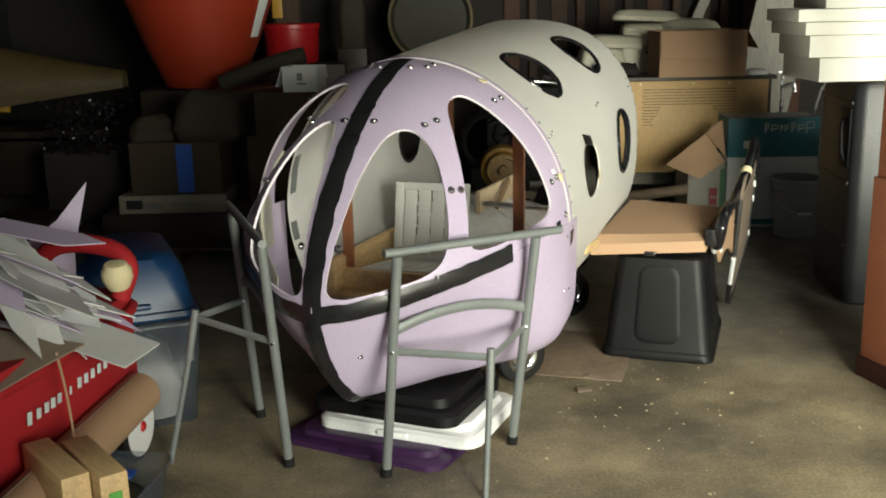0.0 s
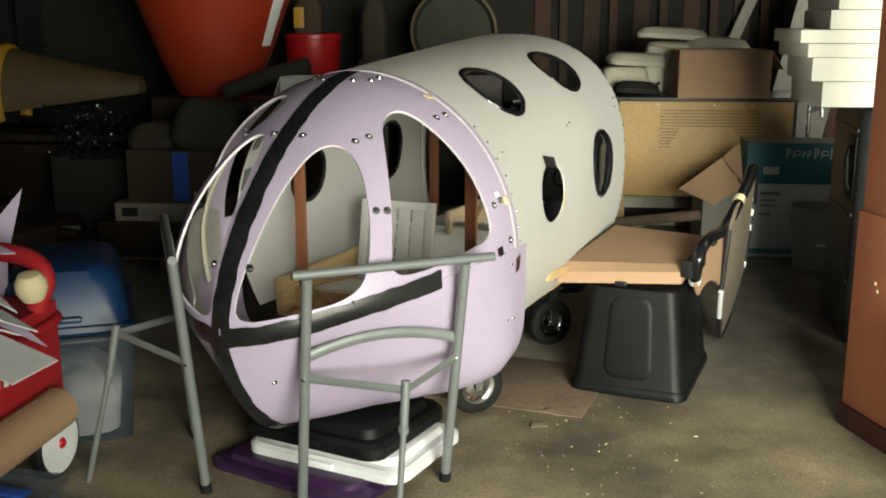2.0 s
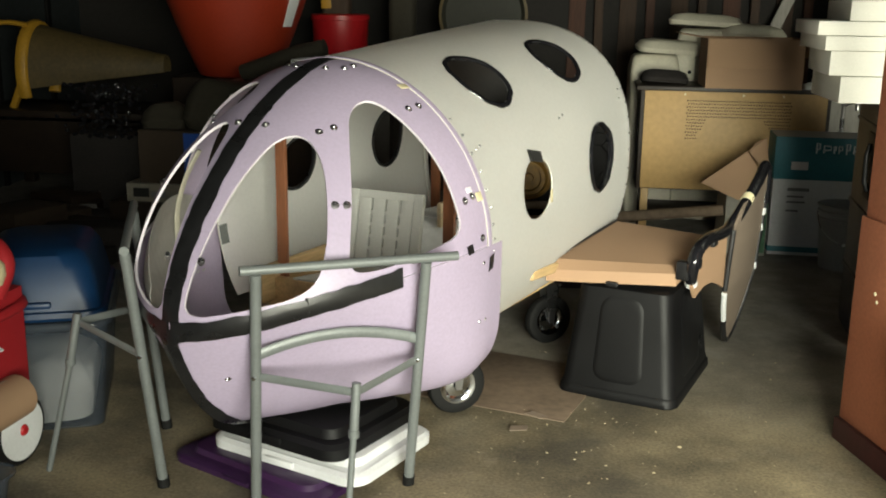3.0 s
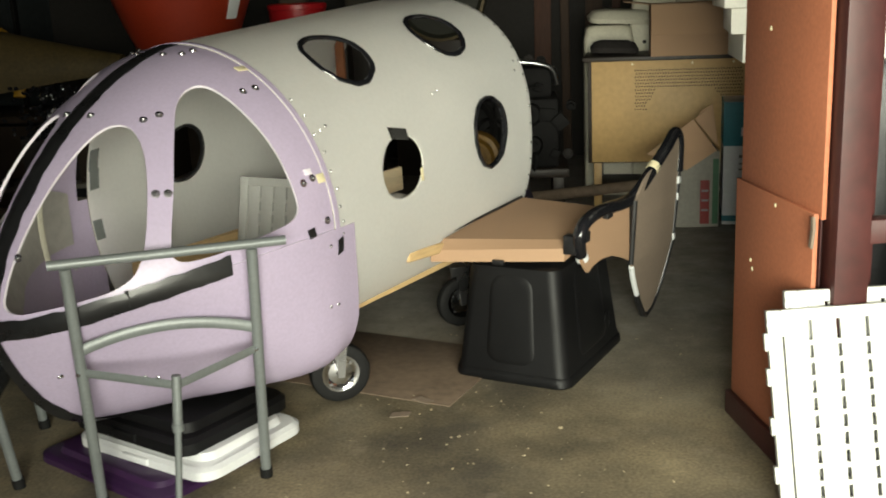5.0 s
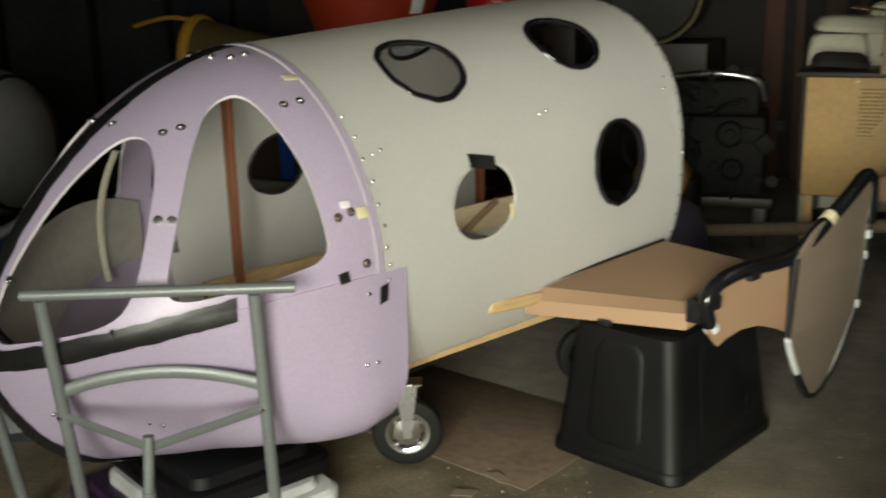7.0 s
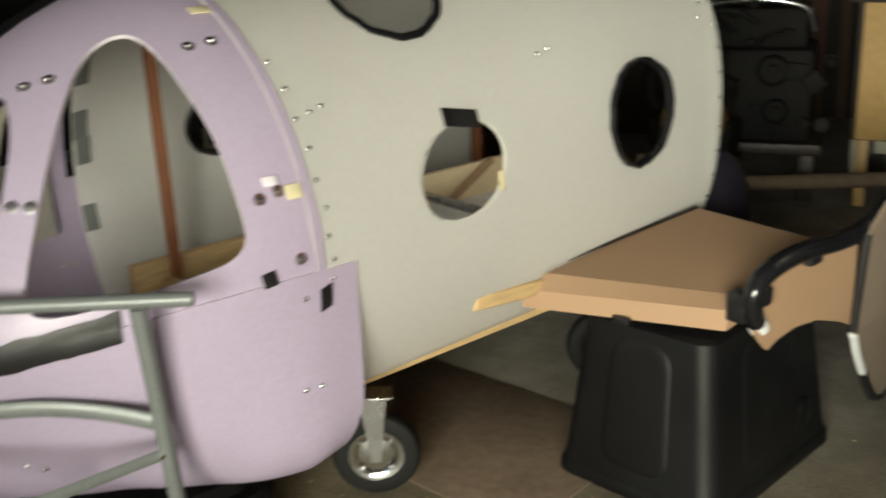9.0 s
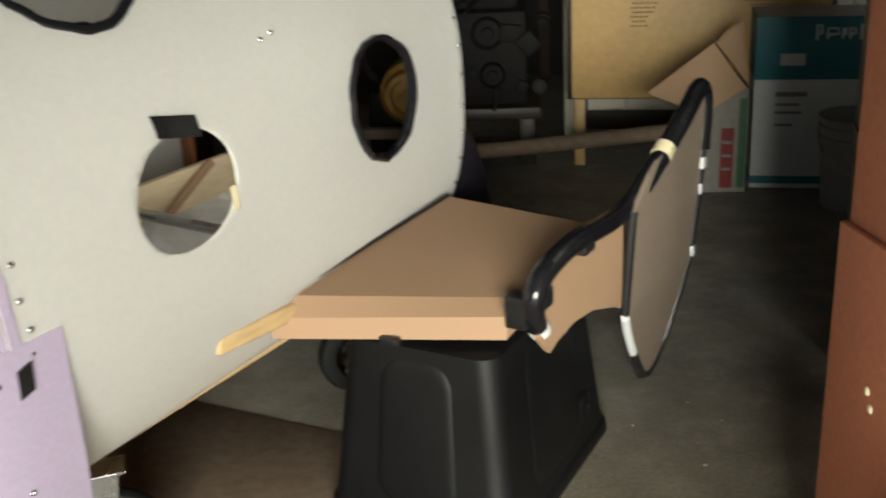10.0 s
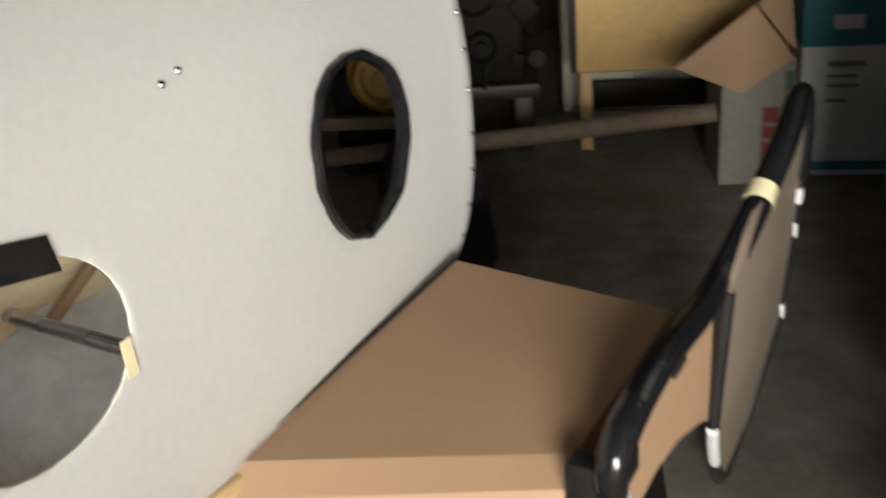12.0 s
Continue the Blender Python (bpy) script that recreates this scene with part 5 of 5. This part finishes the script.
# bare stud wall at the back
studs = root("stud_wall", "bare rough timber studs and boards on the back wall", "wall framing", kind="structure")
for k in range(13):
    x = 0.65 + k * 0.215
    part("stud" if k % 2 else "board", box(0.07 if k % 2 else 0.14, 0.09 if k % 2 else 0.025, H - 0.02, Matrix.Translation((x, 9.55 if k % 2 else 9.58, 0)) @ pose(0, 0, 0, 0, 0.6 * (-1) ** k, 0), 0.004), M_STUD if k % 3 else mat("old_red_boards", (0.06, 0.026, 0.016), 0.8, 0, 0.3, 14, 2, 0.3, stretch=(5, 5, 0.6)), studs)
part("brace", box(0.09, 0.03, 1.3, pose(2.2, 9.44, 1.1, 0, 22, 0), 0.004), M_PLY, studs)
drum = root("steel_drum", "olive steel drum lying on a stand, dull yellow rim", "drum", pose(-0.06, 8.75, 1.42, 90, 0, 4))
part("shell", lathe([(0, 0.02), (0.30, 0.02), (0.33, 0.05), (0.335, 0.0), (0.335, -0.55), (0, -0.56)], 36), M_GREENWALL, drum)
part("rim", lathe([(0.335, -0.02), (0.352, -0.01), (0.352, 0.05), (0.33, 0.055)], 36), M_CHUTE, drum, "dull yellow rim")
solo("drum_stand", box(0.8, 0.7, 1.08, pose(-0.06, 9.05, 0), 0.01), M_DARKWOOD, "dark stand under an olive drum", "stand")
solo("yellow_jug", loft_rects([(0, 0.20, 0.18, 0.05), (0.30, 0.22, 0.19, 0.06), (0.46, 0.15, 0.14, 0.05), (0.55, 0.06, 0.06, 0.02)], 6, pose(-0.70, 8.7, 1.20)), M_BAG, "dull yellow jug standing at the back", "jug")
solo("post", box(0.24, 0.24, 1.2, pose(-0.70, 8.7, 0), 0.01), M_DARKWOOD, "dark wooden pedestal at the back", "pedestal")

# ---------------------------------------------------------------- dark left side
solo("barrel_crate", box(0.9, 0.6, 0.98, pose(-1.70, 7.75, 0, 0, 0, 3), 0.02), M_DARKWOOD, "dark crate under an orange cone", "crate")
cone = root("traffic_barrel", "orange plastic funnel with a white reflective stripe", "funnel", pose(-1.70, 7.62, 0.98, 0, 0, 0))
part("cone", lathe([(0, 0), (0.23, 0.0), (0.27, 0.015), (0.29, 0.05), (0.40, 0.30), (0.52, 0.62), (0.62, 0.86), (0.64, 0.88), (0.62, 0.885), (0.50, 0.62), (0.26, 0.06), (0, 0.03)], 40), M_ORANGE, cone)
bm = bmesh.new()
a = radians(-18)
quad_strip(bm, [[Vector(((r + 0.004) * math.cos(a + d), (r + 0.004) * math.sin(a + d), z)) for d in (-0.12, -0.04, 0.04, 0.12)] for r, z in ((0.424, 0.36), (0.461, 0.46), (0.52, 0.62), (0.566, 0.73))])
shell(part("white_stripe", bm, [M_WHITEPL], cone, "white stripe"), 0.003, 0, 0)
red = root("red_canister", "red plastic canister with a yellow-labelled jug on it", "canister", pose(-1.20, 8.65, 1.09))
part("body", lathe([(0, 0), (0.20, 0), (0.215, 0.02), (0.225, 0.27), (0.235, 0.275), (0.235, 0.31), (0.22, 0.32), (0, 0.32)], 28), M_REDPL, red)
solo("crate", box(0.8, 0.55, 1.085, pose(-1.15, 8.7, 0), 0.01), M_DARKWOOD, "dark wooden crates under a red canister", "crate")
jug = root("jug", "brown jug with a yellow label on a red canister", "jug", pose(-1.22, 8.64, 1.412))
part("body", loft_rects([(0, 0.22, 0.16, 0.04), (0.22, 0.22, 0.16, 0.04), (0.30, 0.10, 0.08, 0.03), (0.34, 0.05, 0.05, 0.02)], 5), M_STUD, jug)
part("label", box(0.08, 0.004, 0.16, Matrix.Translation((-0.07, -0.082, 0.04)), 0.001), M_YELLOW, jug)
horn = root("yellow_slide", "yellow plastic play slide end lying on clutter", "slide", pose(-3.15, 8.0, 0.70))
bm = bmesh.new()
rows = []
for k in range(13):
    t = k / 12
    row = []
    for j in range(15):
        a = radians(-20 + 220 * j / 14)
        rad = 0.36 * (1 - t) + 0.10 * t
        row.append(Vector((-0.30 + 1.05 * t, rad * math.cos(a) * 0.7, 0.25 + rad * math.sin(a) * (1 - 0.1 * t) + 0.05 * t)))
    rows.append(row)
quad_strip(bm, rows)
shell(part("chute", bm, [M_CHUTE], horn, "dark yellow-brown chute"), 0.012, 0, 0)
part("front_rim", tube([Vector((-0.30, 0.36 * math.cos(radians(a)) * 0.7, 0.25 + 0.36 * math.sin(radians(a)))) for a in range(-30, 216, 12)], 0.05, 10, 0.035), M_YELLOW, horn)
part("side_flange", tube(smooth_path([(-0.30, -0.10, 0.60), (-0.48, -0.14, 0.62), (-0.72, -0.2, 0.57), (-0.95, -0.24, 0.50)], 4), 0.05, 10, 0.02), M_YELLOW, horn)
part("strut", box(0.05, 0.05, 0.40, Matrix.Translation((-0.42, -0.2, -0.02)) @ pose(0, 0, 0, 0, 24, 0), 0.01), M_YELLOW, horn)
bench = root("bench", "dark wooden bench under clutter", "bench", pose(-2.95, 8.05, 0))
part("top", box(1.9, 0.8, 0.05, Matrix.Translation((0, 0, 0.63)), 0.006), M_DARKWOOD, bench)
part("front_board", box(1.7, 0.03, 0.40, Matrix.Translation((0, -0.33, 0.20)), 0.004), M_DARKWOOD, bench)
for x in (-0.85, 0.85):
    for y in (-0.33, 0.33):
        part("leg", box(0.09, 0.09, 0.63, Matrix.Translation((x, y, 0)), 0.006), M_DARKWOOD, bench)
random.seed(4)
# a heap of dark hardware that glints
heap = bmesh.new()
for k in range(170):
    x, z = random.gauss(-0.10, 0.13), random.uniform(0.02, 0.36)
    y = -0.2 - 0.15 * (1 - z / 0.4) + random.uniform(-0.06, 0.06)
    add_lathe(heap, [(0, 0.013), (0.009, 0.010), (0.013, 0.003), (0.012, -0.013), (0, -0.013)], 8, Matrix.Translation((x, y, z)) @ Euler((random.uniform(0, 6), random.uniform(0, 6), 0)).to_matrix().to_4x4())
solo("hardware_heap", heap, M_GLOSS, "heap of small dark shiny fittings", "fittings", pose(-2.28, 7.15, 0.60), kind="stuff")
solo("hardware_bin", box(0.8, 0.5, 0.62, pose(-2.28, 7.2, 0), 0.01), M_DARKCLOTH, "dark bin full of small fittings", "bin")

pal = root("pallet", "low wooden pallet on the floor under boxes", "pallet", pose(-1.64, 6.48, 0))
for k in range(5):
    part("plank", box(1.0, 0.10, 0.02, Matrix.Translation((0, -0.24 + k * 0.12, 0.09)), 0.003), M_STUD, pal)
for x in (-0.46, 0, 0.46):
    part("block", box(0.08, 0.58, 0.09, Matrix.Translation((x, 0, 0)), 0.003), M_STUD, pal)
solo("crate", box(0.9, 0.5, 0.20, pose(-1.64, 6.52, 0.111), 0.006), M_DARKWOOD, "dark flat crate on a pallet", "crate")
xm = root("flat_carton", "long flat white printed carton on a pallet", "box", pose(-1.645, 6.50, 0.312))
# white card toned down to carry the shade of the left side
part("body", box(0.67, 0.42, 0.112, I, 0.003), mat("shade_dimmed_pale_card", (0.21, 0.19, 0.155), 0.7, 0, 0.15), xm)
part("logo_bar", box(0.10, 0.003, 0.055, Matrix.Translation((-0.24, -0.212, 0.03)), 0), M_CREVICE, xm)
part("logo_bar", box(0.09, 0.003, 0.035, Matrix.Translation((-0.13, -0.212, 0.03)), 0), M_INK, xm)
part("print_bar", box(0.22, 0.003, 0.014, Matrix.Translation((0.10, -0.212, 0.05)), 0), M_INK, xm)
bb = carton("brown cardboard box with a blue label strip", 0.56, 0.40, 0.32, pose(-1.62, 6.52, 0.425), (), M_CARD_DIM)
part("blue_label", box(0.10, 0.004, 0.30, Matrix.Translation((0.06, -0.203, 0.012)), 0), M_BLUEPRINT, bb, "blue label")
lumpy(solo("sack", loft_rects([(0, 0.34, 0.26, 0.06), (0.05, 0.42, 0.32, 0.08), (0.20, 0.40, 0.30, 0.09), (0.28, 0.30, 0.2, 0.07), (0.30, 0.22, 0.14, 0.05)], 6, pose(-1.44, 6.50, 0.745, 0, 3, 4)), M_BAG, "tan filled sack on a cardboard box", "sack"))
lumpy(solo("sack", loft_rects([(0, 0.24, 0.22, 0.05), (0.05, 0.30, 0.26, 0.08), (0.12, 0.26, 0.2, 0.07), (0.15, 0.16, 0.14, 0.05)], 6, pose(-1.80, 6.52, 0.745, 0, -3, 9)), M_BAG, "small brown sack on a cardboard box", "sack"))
carton("brown cardboard box among clutter", 0.44, 0.36, 0.26, pose(-0.90, 6.50, 0.775, 0, 0, 4), (), M_CARD_DIM)
carton("brown cardboard box among clutter", 0.60, 0.42, 0.40, pose(-0.86, 6.52, 0.372, 0, 0, -3), (), M_CARD_DIM)
solo("crate", box(0.8, 0.5, 0.37, pose(-0.86, 6.55, 0, 0, 0, 2), 0.006), M_DARKWOOD, "dark wooden crate on the floor", "crate")
pb = carton("open white printed carton on a brown box", 0.22, 0.20, 0.15, pose(-0.81, 6.44, 1.038, 0, 0, -10), (("l", 0.13, -70), ("b", 0.10, -60)), M_PRINTWHITE)
part("logo_bar", box(0.035, 0.003, 0.045, Matrix.Translation((0.0, -0.1015, 0.07)), 0), M_INK, pb)
part("print_bar", box(0.06, 0.003, 0.012, Matrix.Translation((0.01, -0.1015, 0.045)), 0), M_INK, pb)
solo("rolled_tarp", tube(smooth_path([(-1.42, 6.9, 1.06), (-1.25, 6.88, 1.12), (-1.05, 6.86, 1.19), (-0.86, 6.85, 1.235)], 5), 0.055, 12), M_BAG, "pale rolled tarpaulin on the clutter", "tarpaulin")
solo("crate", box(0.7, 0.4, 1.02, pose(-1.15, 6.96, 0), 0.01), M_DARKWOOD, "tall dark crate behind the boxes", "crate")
random.seed(9)
for k in range(16):
    x, y = random.uniform(-3.4, -2.0), random.uniform(5.9, 7.0)
    sx, sy, sz = random.uniform(0.25, 0.6), random.uniform(0.2, 0.4), random.uniform(0.1, 0.3)
    solo("dark_box", box(sx, sy, sz, pose(x, y, 0, 0, 0, random.uniform(-25, 25)), 0.006), (M_DARKWOOD, M_DARKCLOTH, M_CARD_DIM)[k % 3], "dark box among the clutter", "box", group="clutter boxes")

# steel tank on its cradle
tank = root("steel_tank", "old off-white steel tank lying on a cradle with dark bands", "tank", pose(-2.88, 4.95, 0.80, 0, 90, 12))
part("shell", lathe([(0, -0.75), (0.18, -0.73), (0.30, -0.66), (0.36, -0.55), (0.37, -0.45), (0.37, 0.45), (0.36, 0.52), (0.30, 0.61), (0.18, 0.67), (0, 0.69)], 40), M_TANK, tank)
for z, r in ((0.12, 0.371), (0.47, 0.367), (0.565, 0.332)):
    part("band", lathe([(r, z - 0.012), (r + 0.008, z - 0.010), (r + 0.006, z + 0.012), (r - 0.008, z + 0.016)], 40), M_DARK, tank, "dark steel band")
part("orange_mark", box(0.12, 0.003, 0.035, Matrix.Translation((0, -0.3735, 0.30)) @ pose(0, 0, 0, 0, 90, 0), 0), M_ORANGE, tank, "orange label")
cr = root("tank_cradle", "dark timber cradle under a steel tank", "cradle", pose(-2.88, 4.95, 0, 0, 0, 12))
for x in (-0.35, 0.35):
    part("leg", box(0.10, 0.6, 0.50, Matrix.Translation((x, 0, 0)), 0.01), M_DARKWOOD, cr)
# upright siding seams on the left wall
for k in range(9):
    solo("trim_seam", box(0.03, 0.06, H - 0.02, pose(X0 + 0.016, 2.2 + k * 0.85, 0), 0.004), M_DARK, "dark seam strip on the metal siding", "trim", kind="structure")

# ---------------------------------------------------------------- wagon corner, near left
wagon = root("toy_wagon", "red fabric-sided toy wagon with white wheels, heaped with scraps", "wagon", pose(-1.375, 3.085, 0, 0, 0, 82))
# x runs along its length towards the aircraft
bm = bmesh.new()
add_loft(bm, [[Vector(p) for p in ((-0.48, -0.24, z), (-0.30, -0.262 - b, z), (0.0, -0.27 - b, z), (0.30, -0.262 - b, z), (0.48, -0.24, z), (0.485, 0.24, z), (0.30, 0.262, z), (-0.30, 0.262, z), (-0.48, 0.24, z))] for z, b in ((0.24, 0.0), (0.34, 0.012), (0.48, 0.008), (0.595, 0.0))])
part("fabric_body", bm, M_RED, wagon, "red fabric side")
part("top_rail", tube(smooth_path([(-0.48, -0.25, 0.54), (0.0, -0.275, 0.535), (0.46, -0.255, 0.54), (0.50, 0.0, 0.54), (0.46, 0.25, 0.54), (-0.48, 0.25, 0.54)], 6), 0.018, 10), M_RED, wagon)
part("seat_roll", tube(smooth_path([(0.44, 0.10, 0.60), (0.41, 0.03, 0.73), (0.36, -0.10, 0.785), (0.33, -0.26, 0.775), (0.30, -0.33, 0.72), (0.28, -0.30, 0.62)], 6), 0.032, 14), M_RED, wagon, "red padded back")
for k, (x, h) in enumerate(((-0.16, 0.075), (-0.12, 0.06), (-0.085, 0.06), (-0.055, 0.06), (-0.025, 0.06), (0.03, 0.05), (0.075, 0.065), (0.11, 0.06), (0.145, 0.06), (0.18, 0.06), (0.215, 0.06))):
    part("logo_bar", box(0.020 if h > 0.055 else 0.009, 0.003, h * 0.50, Matrix.Translation((x * 1.25 - 0.11, -0.2850, 0.415)) @ pose(0, 0, 0, 0, 10, 0), 0), M_LETTER, wagon)
for x in (-0.34, 0.36):
    for y in (-0.27, 0.27):
        w = part("wheel", lathe([(0, -0.022), (0.115, -0.022), (0.125, -0.012), (0.125, 0.012), (0.115, 0.022), (0, 0.022)], 28, pose(x, y, 0.125, 90)), M_RUBBER, wagon)
        part("hub_disc", lathe([(0, 0.030), (0.016, 0.030), (0.018, 0.026), (0.085, 0.027), (0.105, 0.024), (0.108, 0.01)], 28, pose(x, y, 0.125, 90)), M_WHITEPL, w, "white wheel disc")
        part("hub_cap", lathe([(0, 0.038), (0.014, 0.036), (0.02, 0.029)], 14, pose(x, y, 0.125, 90)), M_REDPL, w, "red hub cap")
part("axle", tube([(0.36, -0.27, 0.125), (0.36, 0.27, 0.125)], 0.012, 8), M_STEEL, wagon)
part("axle", tube([(-0.34, -0.27, 0.125), (-0.34, 0.27, 0.125)], 0.012, 8), M_STEEL, wagon)
part("chassis", box(0.86, 0.40, 0.05, Matrix.Translation((0, 0, 0.17)), 0.006), M_DARK, wagon)
solo("plush_head", lathe([(0, -0.05), (0.035, -0.042), (0.05, -0.01), (0.05, 0.02), (0.035, 0.045), (0, 0.052)], 20, pose(-1.030, 3.285, 0.705, 12, 0, 0)), M_CREAM, "round cream plush ball on the wagon", "plush")
# heap of plastic offcuts
random.seed(21)
C0 = Vector((-1.27, 3.04, 0.60))
for k in range(46):
    ln, wd = random.uniform(0.30, 0.62), random.uniform(0.03, 0.13)
    m = Matrix.Translation(C0 + Vector((random.uniform(-0.16, 0.12), random.uniform(-0.16, 0.18), 0.05 + 0.0048 * k))) @ Euler((radians(random.uniform(-34, 30)), radians(random.uniform(8, 30)), radians(random.uniform(-50, 10)))).to_matrix().to_4x4()
    tip = random.uniform(-0.3, 0.3) * wd
    bm = slab([(-ln / 2, -wd / 2), (ln * 0.2, -wd / 2 + tip * 0.3), (ln / 2, tip), (ln * 0.25, wd / 2), (-ln / 2, wd * 0.4)], 0.004, m)
    solo("plastic_offcut", bm, (M_PAPER, M_LILAC, M_PAPER, M_PRINTWHITE)[k % 4], ("white", "lilac", "white", "greyish")[k % 4] + " plastic sheet offcut on the wagon heap", "offcut", group="plastic offcuts", smooth=False)
solo("plastic_offcut", slab([(-0.06, -0.06), (0.17, -0.10), (0.175, 0.04), (0.235, 0.285), (0.20, 0.245), (0.12, 0.15), (0.03, 0.085), (-0.06, 0.06)], 0.006, pose(-1.475, 3.63, 0.665, 80, 0, 14)), M_LILAC, "pointed lilac plastic offcut standing up", "offcut", group="plastic offcuts", smooth=False)
solo("plastic_offcut", slab([(-0.20, -0.12), (0.22, -0.14), (0.24, 0.03), (-0.16, 0.06)], 0.005, pose(-1.06, 3.02, 0.615, 8, 14, -12)), M_PAPER, "white plastic offcut sliding off the heap", "offcut", group="plastic offcuts", smooth=False)
solo("cardboard_scrap", slab([(-0.32, -0.10), (0.10, -0.13), (0.16, -0.22), (0.22, -0.08), (0.30, 0.08), (-0.3, 0.10)], 0.006, pose(-1.32, 2.84, 0.62, 14, 8, -4)), M_CARD_GREY, "torn brown cardboard scrap under the heap", "cardboard", smooth=False)
roll = root("cardboard_roll", "thick brown cardboard roll lying along the wagon", "roll")
part("wall", tube([(-1.015, 3.36, 0.268), (-1.10, 2.40, 0.264)], 0.072, 24), M_CARD, roll)
part("bore", tube([(-1.0143, 3.367, 0.268), (-1.0155, 3.355, 0.268)], 0.060, 24), M_CREVICE, roll, "black disc for the hollow end of the roll")
part("seam", tube([(-1.020, 3.30, 0.3405), (-1.105, 2.42, 0.3365)], 0.002, 6), M_CARD_GREY, roll)
tubm = pose(-1.22, 3.96, 0, 0, 0, 22)
tub = root("clear_tub", "cloudy clear plastic tub holding pale cloth", "tub", tubm)
bm = loft_rects([(0.0, 0.40, 0.62, 0.05), (0.40, 0.47, 0.70, 0.06), (0.405, 0.51, 0.74, 0.07), (0.425, 0.51, 0.74, 0.07)], 6, cap=False)
shell(part("body", bm, [M_CLEAR], tub), 0.003, 0, crisp_edges=False)
part("base", loft_rects([(0.002, 0.39, 0.61, 0.05), (0.006, 0.39, 0.61, 0.05)], 6), M_CLEAR, tub)
blue = root("blue_tote", "upturned blue plastic tote on a clear tub", "tote", pose(-1.22, 3.94, 0.428, 0, 0, 22))
part("body", loft_rects([(0.0, 0.46, 0.66, 0.06), (0.06, 0.44, 0.64, 0.07), (0.17, 0.40, 0.58, 0.09), (0.22, 0.34, 0.52, 0.09), (0.235, 0.26, 0.42, 0.07)], 8), M_BLUE, blue)
part("rim", loft_rects([(0.0, 0.475, 0.675, 0.07), (0.012, 0.485, 0.685, 0.07), (0.03, 0.475, 0.675, 0.07), (0.034, 0.45, 0.65, 0.06)], 8), M_BLUE, blue)
for s in (1, -1):
    part("handle", box(0.12, 0.03, 0.022, Matrix.Translation((0, s * 0.335, 0.05)), 0.008), M_BLUE, blue)
lumpy(solo("cloth", loft_rects([(0, 0.30, 0.50, 0.08), (0.10, 0.34, 0.54, 0.1), (0.20, 0.28, 0.40, 0.1), (0.24, 0.14, 0.2, 0.06)], 6, pose(-1.22, 3.94, 0.012, 0, 0, 26)), M_PAPER, "crumpled pale cloth inside the tub", "cloth"), 0.05)
bin2 = root("small_clear_bin", "small clear plastic bin with odds and ends", "bin", pose(-1.02, 2.80, 0, 0, 0, -8))
shell(part("body", loft_rects([(0.0, 0.28, 0.40, 0.04), (0.18, 0.34, 0.46, 0.05), (0.185, 0.37, 0.49, 0.06), (0.195, 0.37, 0.49, 0.06)], 6, cap=False), [M_CLEAR], bin2), 0.003, 0, crisp_edges=False)
solo("blue_strip", box(0.16, 0.05, 0.012, pose(-1.00, 2.94, 0.165, 0, 4, -6), 0.003), M_BLUEPRINT, "blue plastic strip in a clear bin", "strip")
lumpy(solo("scrap_pile", loft_rects([(0, 0.24, 0.34, 0.06), (0.10, 0.26, 0.36, 0.08), (0.15, 0.14, 0.2, 0.06)], 6, pose(-1.02, 2.80, 0.006, 0, 0, -8)), M_BAG, "odds and ends inside a clear bin", "scraps"))
solo("pine_post", box(0.16, 0.14, 0.298, pose(-0.97, 2.55, 0, 0, 0, 30), 0.004), M_PINE, "short pale pine post offcut on the floor", "block")
for k, (x, y, z, a) in enumerate(((-1.005, 2.565, 0.300, 40), (-0.905, 2.575, 0.300, 38))):
    b = root("pine_block", "pale pine timber offcut block", "block", pose(x, y, z, 0, 0, a), "pine blocks")
    part("block", box(0.075, 0.30, 0.095, I, 0.004), M_PINE, b)
    if k == 1:
        part("green_tag", box(0.035, 0.003, 0.025, Matrix.Translation((0.0, -0.1515, 0.02)), 0), mat("green_tag", (0.08, 0.30, 0.05), 0.6), b, "green tag")
solo("cord", tube(smooth_path([(-1.075, 2.83, 0.60), (-1.055, 2.815, 0.50), (-1.045, 2.81, 0.40), (-1.04, 2.80, 0.335)], 5), 0.004, 6), M_CARD, "brown cord hanging from the heap", "cord")

# grit and shavings on the floor
random.seed(33)
grit = bmesh.new()
for k in range(170):
    x, y = random.uniform(-0.6, 2.0), random.uniform(2.3, 5.2)
    if random.random() < 0.5:
        x, y = random.gauss(0.75, 0.35), random.gauss(3.85, 0.4)
    r = random.uniform(0.0012, 0.0034) + 0.004 * random.random() ** 6
    add_box(grit, r * 2.2, r, r * 0.6, pose(x, y, 0.0005, random.uniform(-20, 20), 0, random.uniform(0, 180)), 0)
solo("wood_shavings", grit, mat("pale_shavings", (0.48, 0.40, 0.26), 0.7), "scattered pale wood shavings on the floor", "shavings", kind="stuff")
solo("cardboard_mat", box(0.95, 0.62, 0.004, pose(0.40, 4.50, 0.0005, 0, 0, -16), 0.001), M_MAT, "flat brown cardboard under the aircraft", "cardboard")
for x, y, a in ((0.60, 3.98, 30), (0.66, 4.12, -20)):
    solo("leaf_scrap", slab([(-0.04, -0.015), (0.03, -0.02), (0.05, 0.01), (-0.02, 0.02)], 0.003, pose(x, y, 0.004, 6, 4, a)), M_CARD_GREY, "curled brown paper scrap on the floor", "scrap", smooth=False)
